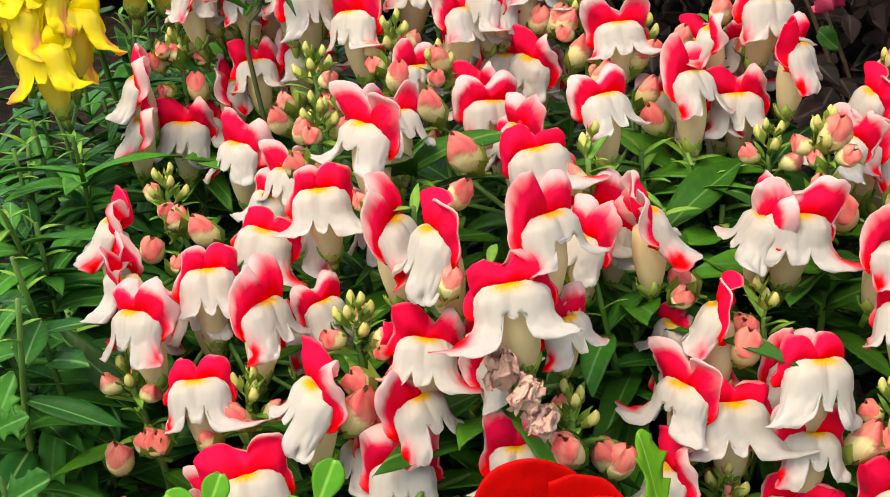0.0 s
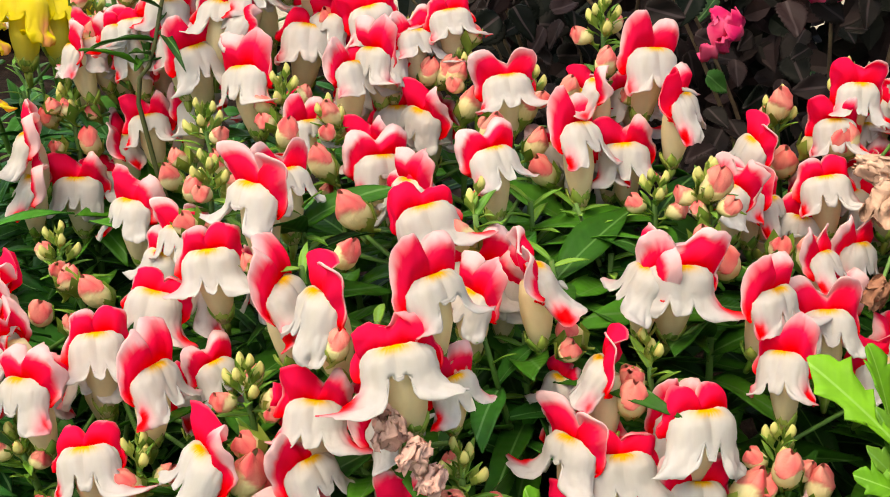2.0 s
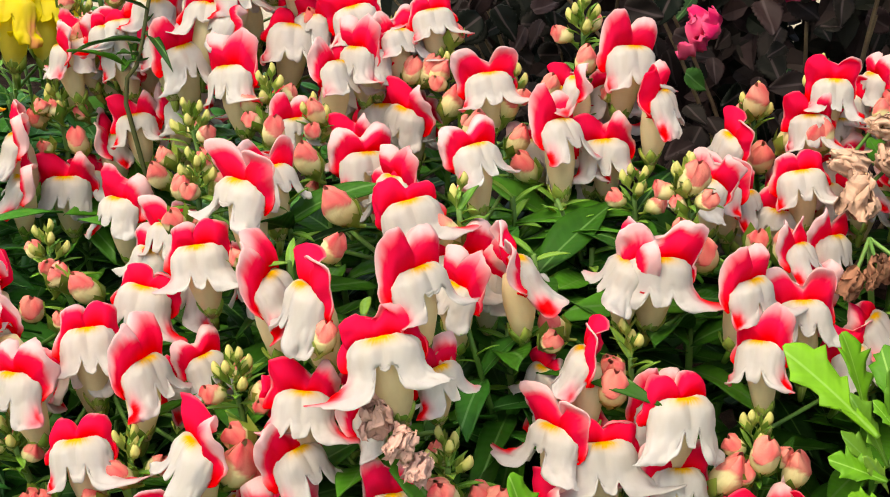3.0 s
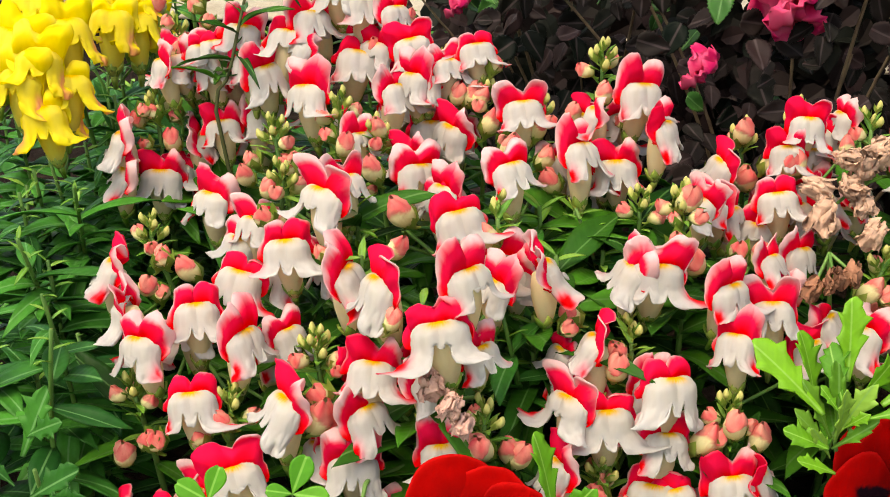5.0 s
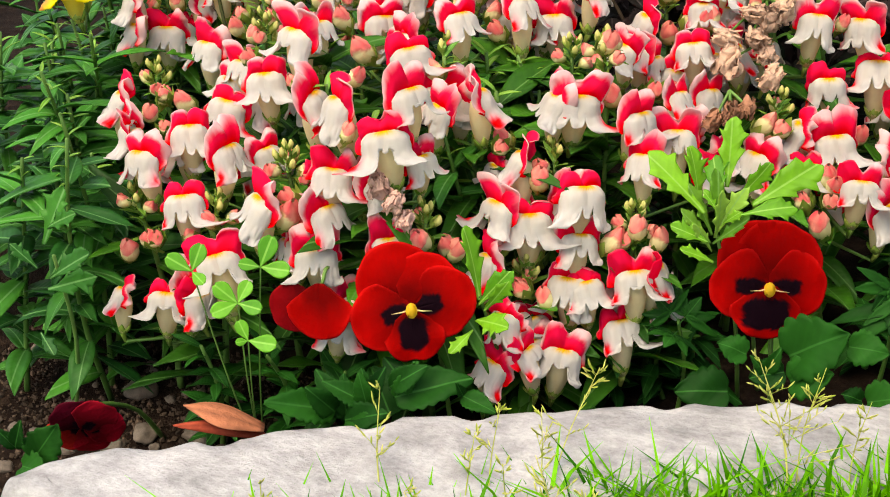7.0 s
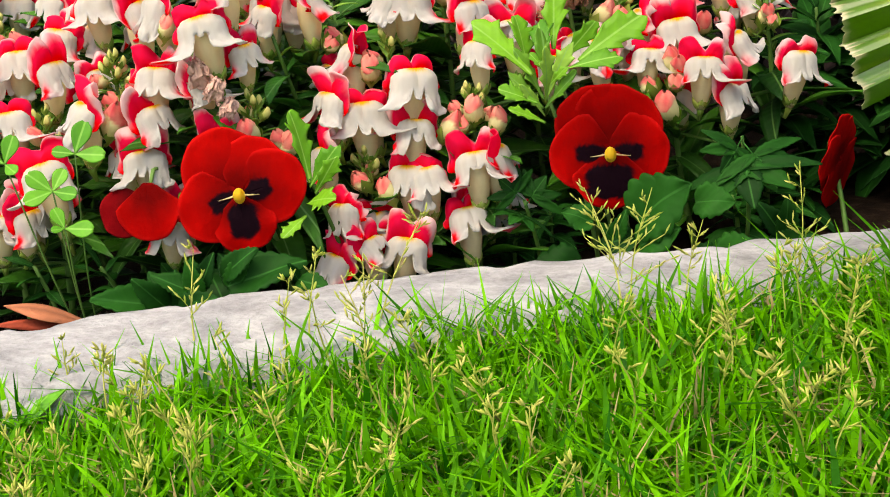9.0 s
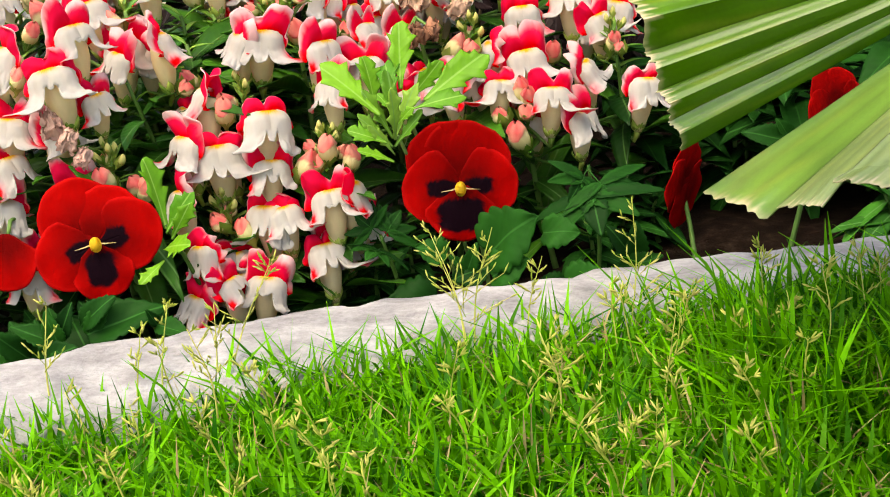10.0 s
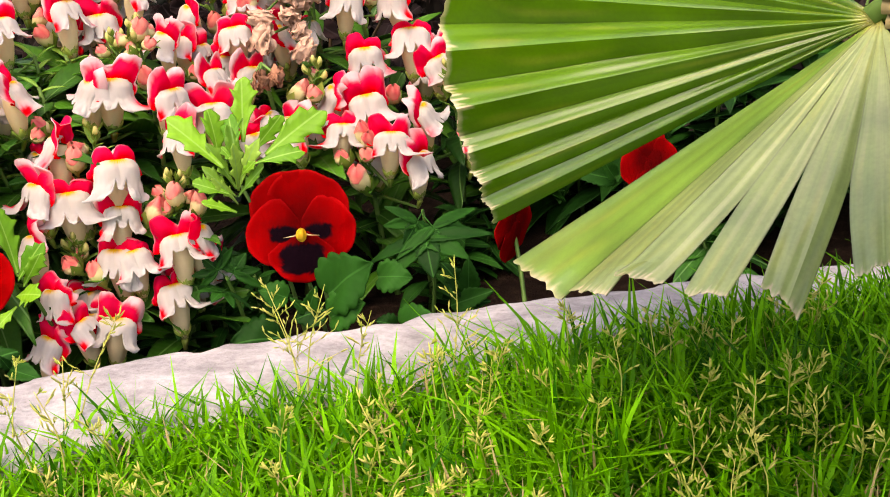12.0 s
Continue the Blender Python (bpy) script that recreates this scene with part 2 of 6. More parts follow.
KERB = [(-0.116, -0.058), (-0.106, -0.036), (-0.073, -0.014), (-0.024, 0.014), (0.016, 0.040), (0.092, 0.077), (0.165, 0.110), (0.245, 0.140), (0.33, 0.173), (0.42, 0.202), (0.52, 0.232), (0.75, 0.31), (1.2, 0.47)]


def kerb_back(x):
    if x <= KERB[0][0]:
        return KERB[0][1]
    for (x0, y0), (x1, y1) in zip(KERB, KERB[1:]):
        if x <= x1:
            return y0 + (y1 - y0) * (x - x0) / (x1 - x0)
    return KERB[-1][1] + (x - KERB[-1][0]) * 0.42


# ---- setting ----
def build_ground():
    bm = bmesh.new()
    xs = [-40, -12, -4, -1.6] + [-0.8 + 0.02 * i for i in range(106)] + [2.0, 5, 14, 40]
    ys = [-40, -12, -4, -1.4] + [-0.7 + 0.02 * i for i in range(96)] + [1.8, 5, 14, 60]
    grid = [[bm.verts.new((x, y, lift(x, y))) for x in xs] for y in ys]
    for j in range(len(ys) - 1):
        for i in range(len(xs) - 1):
            bm.faces.new((grid[j][i], grid[j][i + 1], grid[j + 1][i + 1], grid[j + 1][i]))
    tagged(new("ground", mesh_of("ground", bm, M_SOIL)), "dark damp crumbly garden soil sheet under the plants", "ground", kind="structure")


def build_kerb():
    """A low cast stone edging with a flat worn top, chipped back edge and a blunt rounded end."""
    bm = bmesh.new()
    line = bend([(x, y, 0) for x, y in KERB], 260)
    prof = [(0.004, -0.10), (0.001, -0.03), (0.0, -0.008), (-0.004, -0.0015), (-0.012, 0.0), (-0.03, 0.001), (-0.05, 0.0), (-0.066, -0.002), (-0.076, -0.008), (-0.082, -0.02), (-0.084, -0.04), (-0.086, -0.10)]
    fine = []
    for (a, b), (c, d) in zip(prof, prof[1:]):
        m = 4 if abs(a - c) > 0.01 else 2
        fine += [(a + (c - a) * k / m, b + (d - b) * k / m) for k in range(m)]
    fine.append(prof[-1])
    rings = []
    for i, p in enumerate(line):
        d = (line[min(i + 1, len(line) - 1)] - line[max(i - 1, 0)]).normalized()
        back = Vector((-d.y, d.x, 0))
        top = 0.0882
        ring = []
        squeeze = min(1.0, 0.35 + i / 10)
        for a, b in fine:
            q = p + back * (a * squeeze)
            z = top + b - (0.010 * (1 - min(1.0, i / 6)) ** 2)
            chip = noise.noise((q.x * 60, q.y * 60, z * 60)) * 0.0022 + noise.noise((q.x * 18, q.y * 18, 5 + z * 18)) * 0.0012
            edge = hump(a, 0.0, 0.006) * hump(b, -0.003, 0.012)
            chip2 = min(0.0, noise.noise((q.x * 45, 7.0, 2.0)) + 0.05) * 0.012 * edge
            ring.append(bm.verts.new(q + back * (chip + chip2) + Vector((0, 0, z + chip * 0.6 + chip2 * 0.8))))
        rings.append(ring)
    for r0, r1 in zip(rings, rings[1:]):
        for k in range(len(r0) - 1):
            bm.faces.new((r0[k], r0[k + 1], r1[k + 1], r1[k]))
    bm.faces.new(rings[0])
    bmesh.ops.recalc_face_normals(bm, faces=bm.faces[:])
    tagged(new("kerb", mesh_of("kerb", bm, M_STONE)), "pale grey rough stone kerb between lawn and flower bed", "kerb", kind="structure")


build_ground()
build_kerb()


# ---- snapdragons ----
RED, PINK, BLUSH = (0.94, 0.002, 0.008), (0.97, 0.012, 0.105), (0.90, 0.68, 0.68)
WHITE, CREAM, YELLOW = (0.70, 0.695, 0.675), (0.84, 0.76, 0.48), (0.88, 0.54, 0.01)
SALMON, LIME = (0.68, 0.22, 0.16), (0.52, 0.52, 0.20)


def upper_lip(seed, tone=RED, rim=BLUSH):
    """The hood: an arch over the throat that carries two rounded, cupped lobes, rolled back at their tips, and two red flanks beside the pouch."""
    rnd = random.Random(seed * 13 + 5)
    s = rnd.random() * 9
    high = seed % 16 > 8
    tall = [rnd.uniform(0.64, 0.92) if high else rnd.uniform(0.46, 0.76) for _ in range(2)]
    back = [(rnd.choice((20, 40, 70)) if high else rnd.choice((60, 90, 115, 140, 160))) + rnd.uniform(-12, 12) for _ in range(2)]
    lean = [rnd.uniform(-14, 30) for _ in range(2)]
    cup = [rnd.uniform(0.12, 0.36) for _ in range(2)]
    pale = [rnd.choice((0.0, 0.5, 1.0, 1.3)) for _ in range(2)]
    line = [rnd.uniform(0.46, 0.86) for _ in range(2)]
    drift = [rnd.uniform(-0.5, 0.5) for _ in range(2)]
    mid, wide, notch = 0.27, rnd.uniform(0.36, 0.44), rnd.uniform(0.08, 0.34)

    def f(u, v):
        k, side, q = (0, -1, -u) if u < 0 else (1, 1, u)
        base = radians(126 * q)
        px, py, pz = 0.40 * math.sin(base), -0.10 + 0.16 * q * q, 0.27 * math.cos(base) - 0.25
        off = (q - mid) / wide
        lobe = math.sqrt(max(0.0, 1 - off * off))
        flank = 0.25 * max(0.0, 1 - q**6) + 0.03
        long = max(flank, tall[k] * lobe) - notch * hump(u, 0, 0.07) * lobe
        long = max(0.03, long + 0.05 * noise.noise((u * 5, s, 0.0)) + 0.025 * noise.noise((u * 14, s, 4.0)))
        on = min(1.0, max(0.0, 1.25 - abs(off)) / 0.4)
        aim = base * (1 - 0.60 * on) + radians(lean[k]) * on * 0.60 + radians(10) * (1 - on)
        end = back[k] * on + 30 * (1 - on) + 35 * noise.noise((u * 2.2, s, 7.0))
        r, y, n = 0.0, 0.0, 8
        for j in range(n):
            w = v * (j + 0.5) / n
            phi = radians(-40 * on + (end + 40 * on) * w**1.2)
            r += math.cos(phi) * long * v / n
            y += math.sin(phi) * long * v / n
        y += cup[k] * off * off * v * on * (1 if abs(off) < 1.2 else 0.6)
        ruck = 0.22 * v * noise.noise((u * 3.2 + s, v * 2.0, s)) + 0.07 * v * v * noise.noise((u * 9 + s, v * 5, s)) + 0.012 * noise.noise((u * 22 + s, v * 5, s))
        return Vector((side * (px + math.sin(aim) * r) + 0.5 * ruck, py + y + ruck, pz + math.cos(aim) * r + 0.4 * ruck))

    def tint(u, v):
        k, q = (0, -u) if u < 0 else (1, u)
        off = (q - mid) / wide
        on = min(1.0, max(0.0, 1.25 - abs(off)) / 0.45)
        rag = 0.14 * noise.noise((u * 4 + s, v * 3, 2.0)) + 0.05 * noise.noise((u * 24 + s, v * 2, 5.0))
        c = mix3(tone, PINK if tone == RED else tone, on * ((v - 0.12) * 2.4 + 0.5 * noise.noise((u * 2, v * 2 + s, 1.0))))
        c = mix3(c, rim, (v - line[k] + drift[k] * 0.3 * off + rag) / 0.20 * pale[k] * on)
        return mix3(c, rim, (v - 0.95) / 0.04 * max(0.0, 0.12 + 0.9 * noise.noise((u * 4, s, 9.0))) * on)

    bm = bmesh.new()
    sheet(bm, lambda u, v: f(u, v) * UNIT, 56, 14, tint, 0.0004)
    return mesh_of("upper_lip", bm, M_PETAL)


SKIRT = ((0.00, 0.06, -0.02), (0.08, 0.22, 0.05), (0.17, 0.345, 0.015), (0.32, 0.45, -0.13), (0.50, 0.475, -0.33), (0.66, 0.475, -0.51), (0.82, 0.51, -0.67), (1.00, 0.56, -0.82))


def lower_lip(seed, tone=WHITE, cheek=RED, heart=YELLOW):
    """The two-cheeked pouch that closes the throat and the skirt under it, flaring into side lobes and a small middle one with torn, frilled edges."""
    rnd = random.Random(seed * 17 + 50)
    s = rnd.random() * 9
    wing = {-1: rnd.choice((0.0, 0.06, 0.13, 0.22)), 1: rnd.choice((0.0, 0.06, 0.13, 0.22))}
    drop = {-1: rnd.uniform(0.94, 1.24), 1: rnd.uniform(0.94, 1.24)}
    middle, cleft, cut = rnd.choice((0.60, 0.70, 0.82, 0.92)), rnd.uniform(0.06, 0.26), rnd.uniform(0.10, 0.22)
    blot = {-1: rnd.choice((0.0, 0.6, 1.0, 1.0)), 1: rnd.choice((0.0, 0.6, 1.0, 1.0))}
    swing, puff = rnd.uniform(-0.10, 0.10), rnd.uniform(0.9, 1.06)

    def f(u, v):
        side, q = (-1, -u) if u < 0 else (1, u)
        lobe = hump(q, 0.55, 0.34)
        k = max(0.0, min(1.0, (q - cut + 0.02) / 0.04))
        inner = middle * (0.70 + 0.30 * math.sqrt(max(0.0, 1 - (q / (cut + 0.03)) ** 2)))
        outer = drop[side] * (0.58 + 0.42 * math.sqrt(max(0.0, 1 - ((q - 0.54) / 0.42) ** 2)))
        end = inner + (outer - inner) * k - cleft * hump(q, cut, 0.045)
        end *= 1 - 0.50 * max(0.0, (q - 0.66) / 0.34) ** 2
        end += 0.08 * noise.noise((u * 5, s, 0.0)) + 0.035 * noise.noise((u * 15, s, 3.0)) + 0.014 * noise.noise((u * 45, s, 5.0))
        w = v if v < 0.5 else 0.5 + (v - 0.5) * (end - 0.5) / 0.5
        for (v0, r0, z0), (v1, r1, z1) in zip(SKIRT, SKIRT[1:]):
            if w <= v1 or v1 == 1.0:
                t = (w - v0) / (v1 - v0)
                r, z = r0 + (r1 - r0) * t, z0 + (z1 - z0) * t
                break
        cheeks = max(0.0, 1 - abs(v - 0.33) / 0.33)
        r *= 1 + puff * cheeks * (0.08 * hump(q, 0.32, 0.20) - 0.10 * hump(u, 0, 0.10)) - 0.04 * hump(u, 0, 0.05) * (v > 0.2)
        low = max(0.0, w - 0.55) / 0.45
        r += wing[side] * lobe * low**1.3
        a = radians(112 * u) * (1 + 0.10 * low * lobe)
        frill = low**1.3 * (0.13 * noise.noise((u * 4, v * 5, s)) + 0.08 * noise.noise((u * 11, v * 8, s + 2))) + 0.016 * noise.noise((u * 9, v * 9, s)) + 0.006 * noise.noise((u * 28, v * 24, s))
        r += frill
        x, y = math.sin(a) * r * 1.06, -(0.64 * math.cos(a) + 0.12) * r - 0.02
        return Vector((x + swing * low, y - 0.05 * low, z + 0.55 * wing[side] * lobe * low**2 + 0.4 * frill + 0.010 * noise.noise((x * 7, z * 7, s))))

    def tint(u, v):
        side, q = (-1, -u) if u < 0 else (1, u)
        c = mix3(tone, mix3(tone, CREAM, 0.26), 0.50 * (1 - v) + 0.35 * noise.noise((u * 6, v * 3, s)))
        mark = blot[side] * hump(q, 0.66, 0.15) * hump(v, 0.84, 0.20) * (1 + 0.6 * noise.noise((u * 9, v * 6, s)))
        c = mix3(c, (0.90, 0.20, 0.28), 1.8 * mark)
        c = mix3(c, cheek, 2.6 * mark - 0.9)
        c = mix3(c, cheek, (q - 0.88 + 0.08 * noise.noise((v * 6, s, 1.0))) / 0.06)
        gold = hump(u, 0, 0.27) * hump(v, 0.13, 0.075) * (1.15 + 0.8 * noise.noise((u * 40, v * 7, s)))
        return mix3(c, heart, 1.6 * gold)

    bm = bmesh.new()
    sheet(bm, lambda u, v: f(u, v) * UNIT, 72, 20, tint, 0.0004)
    return mesh_of("lower_lip", bm, M_PETAL)


def corolla_tube(tone=CREAM):
    """The pale throat tube, narrowing downwards to its calyx."""
    bm = bmesh.new()
    line = [(0, 0.02, -0.16), (0, 0.06, -0.42), (0, 0.14, -0.68), (0, 0.24, -0.95), (0, 0.33, -1.20), (0, 0.38, -1.38)]
    tube(bm, [Vector(p) * UNIT for p in line], [UNIT * r for r in (0.20, 0.29, 0.30, 0.25, 0.18, 0.11)], 14, True, lambda k: mix3(tone, (0.52, 0.50, 0.22), (k - 0.55) * 1.6))
    return mesh_of("flower", bm, M_PETAL)


def calyx_mesh():
    bm = bmesh.new()
    for k in range(5):
        turn = Matrix.Translation(Vector((0, 0.40, -1.42)) * UNIT) @ Matrix.Rotation(0.2, 4, "X") @ Matrix.Rotation(2 * math.pi * k / 5, 4, "Z")
        sheet(bm, lambda u, v: turn @ (Vector((0.13 * u * math.sin(math.pi * (0.2 + 0.8 * v)), -0.06 - 0.20 * math.sin(v * 1.7) + 0.04 * u * u, 0.40 * v)) * UNIT), 2, 5, None, -0.0004)
    tube(bm, [Vector((0, 0.38, -1.34)) * UNIT, Vector((0, 0.42, -1.46)) * UNIT, Vector((0, 0.58, -1.66)) * UNIT], [0.11 * UNIT, 0.09 * UNIT, 0.05 * UNIT], 6)
    return mesh_of("calyx", bm, M_GREENBUD)


def bud_mesh(kind, seed):
    """A closed bud: a pale pouch under a wrinkled folded cap."""
    rnd = random.Random(seed + 90)
    s = rnd.random() * 9
    long = {"green": 0.54, "pink": 0.58, "large": 1.02}[kind]
    fat = {"green": 0.14, "pink": 0.26, "large": 0.33}[kind]
    cap = {"green": 9.0, "pink": 0.58, "large": 0.60}[kind]
    bm = bmesh.new()

    def tint(u, v):
        if kind == "green":
            return mix3((0.30, 0.38, 0.08), (0.56, 0.52, 0.18), v)
        body = mix3((0.42, 0.46, 0.13), (0.70, 0.62, 0.32), v / cap)
        top = mix3((0.68, 0.27, 0.20), (0.62, 0.07, 0.08), 0.45 + 0.9 * noise.noise((u * 3 + s, v * 3, s)))
        edge = cap + 0.10 * math.sin(2 * math.pi * u + s) + 0.04 * noise.noise((u * 6, s, 0))
        return mix3(body, top, (v - edge) / 0.05)

    def f(u, v):
        a = math.pi * u
        w = fat * (1.04 - 0.14 * v) * max(0.02, math.sin(math.pi * (0.08 + 0.90 * v))) ** 0.6
        edge = cap + 0.10 * math.sin(2 * math.pi * u + s)
        over = max(0.0, min(1.0, (v - edge) / 0.05))
        if kind != "green":
            w *= 1 + over * (0.10 + 0.20 * math.sin(2 * a + s) * v + 0.22 * noise.noise((u * 5 + s, v * 3, s)) + 0.07 * math.sin(9 * a + 5 * v))
        return Vector((math.cos(a) * w, math.sin(a) * w - 0.10 * math.sin(2.6 * v), long * v + 0.05 * over * math.sin(2 * a + s))) * UNIT

    sheet(bm, f, 22, 16, tint)
    bmesh.ops.remove_doubles(bm, verts=bm.verts[:], dist=2e-6)
    bmesh.ops.recalc_face_normals(bm, faces=bm.faces[:])
    return mesh_of("bud", bm, M_BUD)


def sepals_mesh():
    """A five-pointed green cup round the foot of a bud, on its short stalk."""
    bm = bmesh.new()
    rows = []
    for r, h, point in ((0.04, -0.30, 0), (0.05, -0.16, 0), (0.10, -0.06, 0), (0.22, 0.06, 0), (0.27, 0.14, 0.10), (0.29, 0.16, 0.24)):
        rows.append([bm.verts.new(Vector((math.cos(t) * r, math.sin(t) * r + (0.12 if h < -0.25 else 0), h + point * (1 if k % 2 else -0.25))) * UNIT) for k, t in enumerate(2 * math.pi * q / 10 for q in range(10))])
    for r0, r1 in zip(rows, rows[1:]):
        for k in range(10):
            bm.faces.new((r0[k], r0[(k + 1) % 10], r1[(k + 1) % 10], r1[k]))
    return mesh_of("calyx", bm, M_GREENBUD)


def blade(length, width, arch, fold, mat, seed=0, nv=9, nu=4, wave=0.0, shape=0.85, name="leaf"):
    """A lance-shaped leaf along +y with a folded midrib."""
    s = random.Random(seed).random() * 9
    bm = bmesh.new()

    def f(u, v):
        w = width * 0.5 * (math.sin(math.pi * (0.04 + 0.96 * v) ** shape) + 0.03)
        rise = -arch * length * v * v + fold * w * abs(u)
        return Vector((u * w + 0.08 * length * v * math.sin(s) * v, length * v * (1 - 0.25 * arch * v), rise + wave * width * math.sin(9 * v + 2 * u + s) * abs(u)))

    sheet(bm, f, nu, nv, None, -0.0004)
    return mesh_of(name, bm, mat)


UNIT = 0.0215
UPPER = [upper_lip(i) for i in range(16)]
LOWER = [lower_lip(i) for i in range(12)]
TUBE, CALYX = corolla_tube(), calyx_mesh()
BUDS = {k: [bud_mesh(k, i) for i in range(3)] for k in ("green", "pink", "large")}
SEPALS = sepals_mesh()
LEAVES = [blade(0.036 + 0.005 * i, 0.0115 + 0.0018 * (i % 3), 0.10 + 0.12 * (i % 4), 0.30, M_LEAF, i, wave=0.07) for i in range(7)]
SMALL = [blade(0.013 + 0.003 * i, 0.0036, 0.1 + 0.1 * i, 0.3, M_SPRIG, i + 20, nv=6) for i in range(3)]


def stem_part(parent, pts, r0, r1, name="stem", mat=None, sides=6):
    line = bend(pts, 10)
    bm = bmesh.new()
    tube(bm, line, [r0 + (r1 - r0) * i / 10 for i in range(11)], sides)
    return part(name, mesh_of(name, bm, mat or M_STEM), parent)


def along(line, k):
    s = max(0.0, min(0.9999, k)) * (len(line) - 1)
    i = int(s)
    return line[i].lerp(line[i + 1], s - i)


def snapdragon(base, top, flowers=(), buds=(), leaves=30, tip=6, seed=0, sprig=9, label="", uppers=None, lowers=None, bore=None, group="snapdragons in the bed"):
    """base and top of the stem; flowers: (x, y, z of the throat, turn, nod, size); buds: (x, y, z, kind, size)."""
    rnd = random.Random(seed * 31 + 7)
    base, top = Vector((*base, lift(*base) - 0.004)), Vector(top)
    plant = new("snapdragon")
    plant.location = base
    off = Matrix.Translation(-base)
    line = [p - base for p in bend([base, base.lerp(top, 0.5) + Vector((rnd.uniform(-0.006, 0.006), rnd.uniform(-0.004, 0.008), 0)), top], 12)]
    stem_part(plant, [line[0], line[4], line[8], line[12]], 0.0024, 0.0012)
    inner = random.Random(seed + 900)
    behind = []
    for k in range(3 if len(flowers) > 2 else 0):
        a, b = inner.sample(list(flowers), 2)
        behind.append(((a[0] + b[0]) / 2 + inner.uniform(-0.006, 0.006), (a[1] + b[1]) / 2 + 0.012, (a[2] + b[2]) / 2 - inner.uniform(0.006, 0.016), 19 + inner.uniform(-60, 60), -5, 0.85))
    for x, y, z, turn, nod, size in [*flowers, *behind]:
        i, j = rnd.randrange(16) if abs(turn - 19) < 28 else rnd.randrange(8, 16), rnd.randrange(12)
        m = off @ pose(x, y, z, nod - 11 + rnd.uniform(-9, 9), rnd.uniform(-11, 11), turn) @ Matrix.Diagonal((size * rnd.uniform(0.98, 1.14), size * 1.05, size * rnd.uniform(0.95, 1.10), 1))
        fl = part("flower", bore or TUBE, plant, m)
        part("upper_lip", (uppers or UPPER)[i % len(uppers or UPPER)], fl)
        part("lower_lip", (lowers or LOWER)[j % len(lowers or LOWER)], fl)
        part("calyx", CALYX, fl)
        foot = m @ (Vector((0, 0.58, -1.64)) * UNIT)
        near = min(line, key=lambda p: (p - foot).length)
        if (near - foot).length > 0.006:
            stem_part(plant, [foot, foot.lerp(near, 0.5) - Vector((0, 0, 0.002)), near - Vector((0, 0, 0.004))], 0.0009, 0.0012, "flower_stalk")
    for x, y, z, kind, size in buds:
        m = off @ pose(x, y, z, rnd.uniform(5, 35), rnd.uniform(-15, 15), rnd.uniform(-60, 90)) @ Matrix.Scale(size, 4)
        b = part("bud", BUDS[kind][rnd.randrange(3)], plant, m)
        part("calyx", SEPALS, b, Matrix.Scale(1.25 if kind != "green" else 1.0, 4))
    for k in range(2 if flowers else 0):
        p = along(line, rnd.uniform(0.82, 1.0)) + Vector((rnd.uniform(-0.016, 0.016), rnd.uniform(-0.018, 0.004), rnd.uniform(-0.006, 0.008)))
        m = Matrix.Translation(p) @ pose(0, 0, 0, rnd.uniform(0, 40), rnd.uniform(-25, 25), rnd.uniform(-60, 90)) @ Matrix.Scale(rnd.uniform(0.55, 0.80), 4)
        b = part("bud", BUDS[("pink", "large")[k % 2]][rnd.randrange(3)], plant, m)
        part("calyx", SEPALS, b, Matrix.Scale(1.25, 4))
    for k in range(tip):
        a, up = k * 2.4 + seed, 1 - k / max(1, tip)
        r = 0.0018 + 0.0046 * (1 - up)
        p = Vector((math.cos(a) * r, math.sin(a) * r, 0.003 + up * 0.0175 - 0.010))
        kind = "green" if up > 0.35 else "pink"
        m = off @ Matrix.Translation(top + p) @ pose(0, 0, 0, 0, 0, math.degrees(a) + 90) @ pose(0, 0, 0, 38 * (1 - up) + 8) @ Matrix.Scale(0.52 + 0.28 * (1 - up), 4)
        b = part("bud", BUDS[kind][k % 3], plant, m)
        part("calyx", SEPALS, b, Matrix.Diagonal((0.72, 0.72, 0.85, 1)))
    for k in range(tip + 2 if tip else 0):
        a, up = k * 2.4 + seed + 1.2, k / (tip + 2)
        m = off @ Matrix.Translation(top + Vector((math.cos(a) * 0.002, math.sin(a) * 0.002, -0.010 + 0.018 * up))) @ pose(0, 0, 0, 0, 0, math.degrees(a) - 90) @ pose(0, 0, 0, 25 + 45 * up + rnd.uniform(-10, 10)) @ Matrix.Scale(0.75 - 0.35 * up, 4)
        part("leaf", SMALL[k % 3], plant, m)
    for k in range(sprig):
        h = 0.80 + 0.22 * k / max(1, sprig)
        p = along(line, h)
        part("leaf", SMALL[k % 3], plant, Matrix.Translation(p) @ pose(0, 0, 0, rnd.uniform(10, 55), 0, k * 137 + rnd.uniform(-30, 30)))
    for k in range(leaves):
        h = 0.16 + (0.80 if not flowers else 0.62) * (k + rnd.random()) / leaves
        p = along(line, h)
        m = Matrix.Translation(p) @ pose(0, 0, 0, rnd.uniform(-18, 42), rnd.uniform(-25, 25), k * 137.5 + rnd.uniform(-25, 25)) @ Matrix.Scale(rnd.uniform(0.75, 1.15), 4)
        part("leaf", LEAVES[rnd.randrange(7)], plant, m)
    return tagged(plant, label or "red and white snapdragon with dark green lance leaves in the bed", "snapdragon", group)


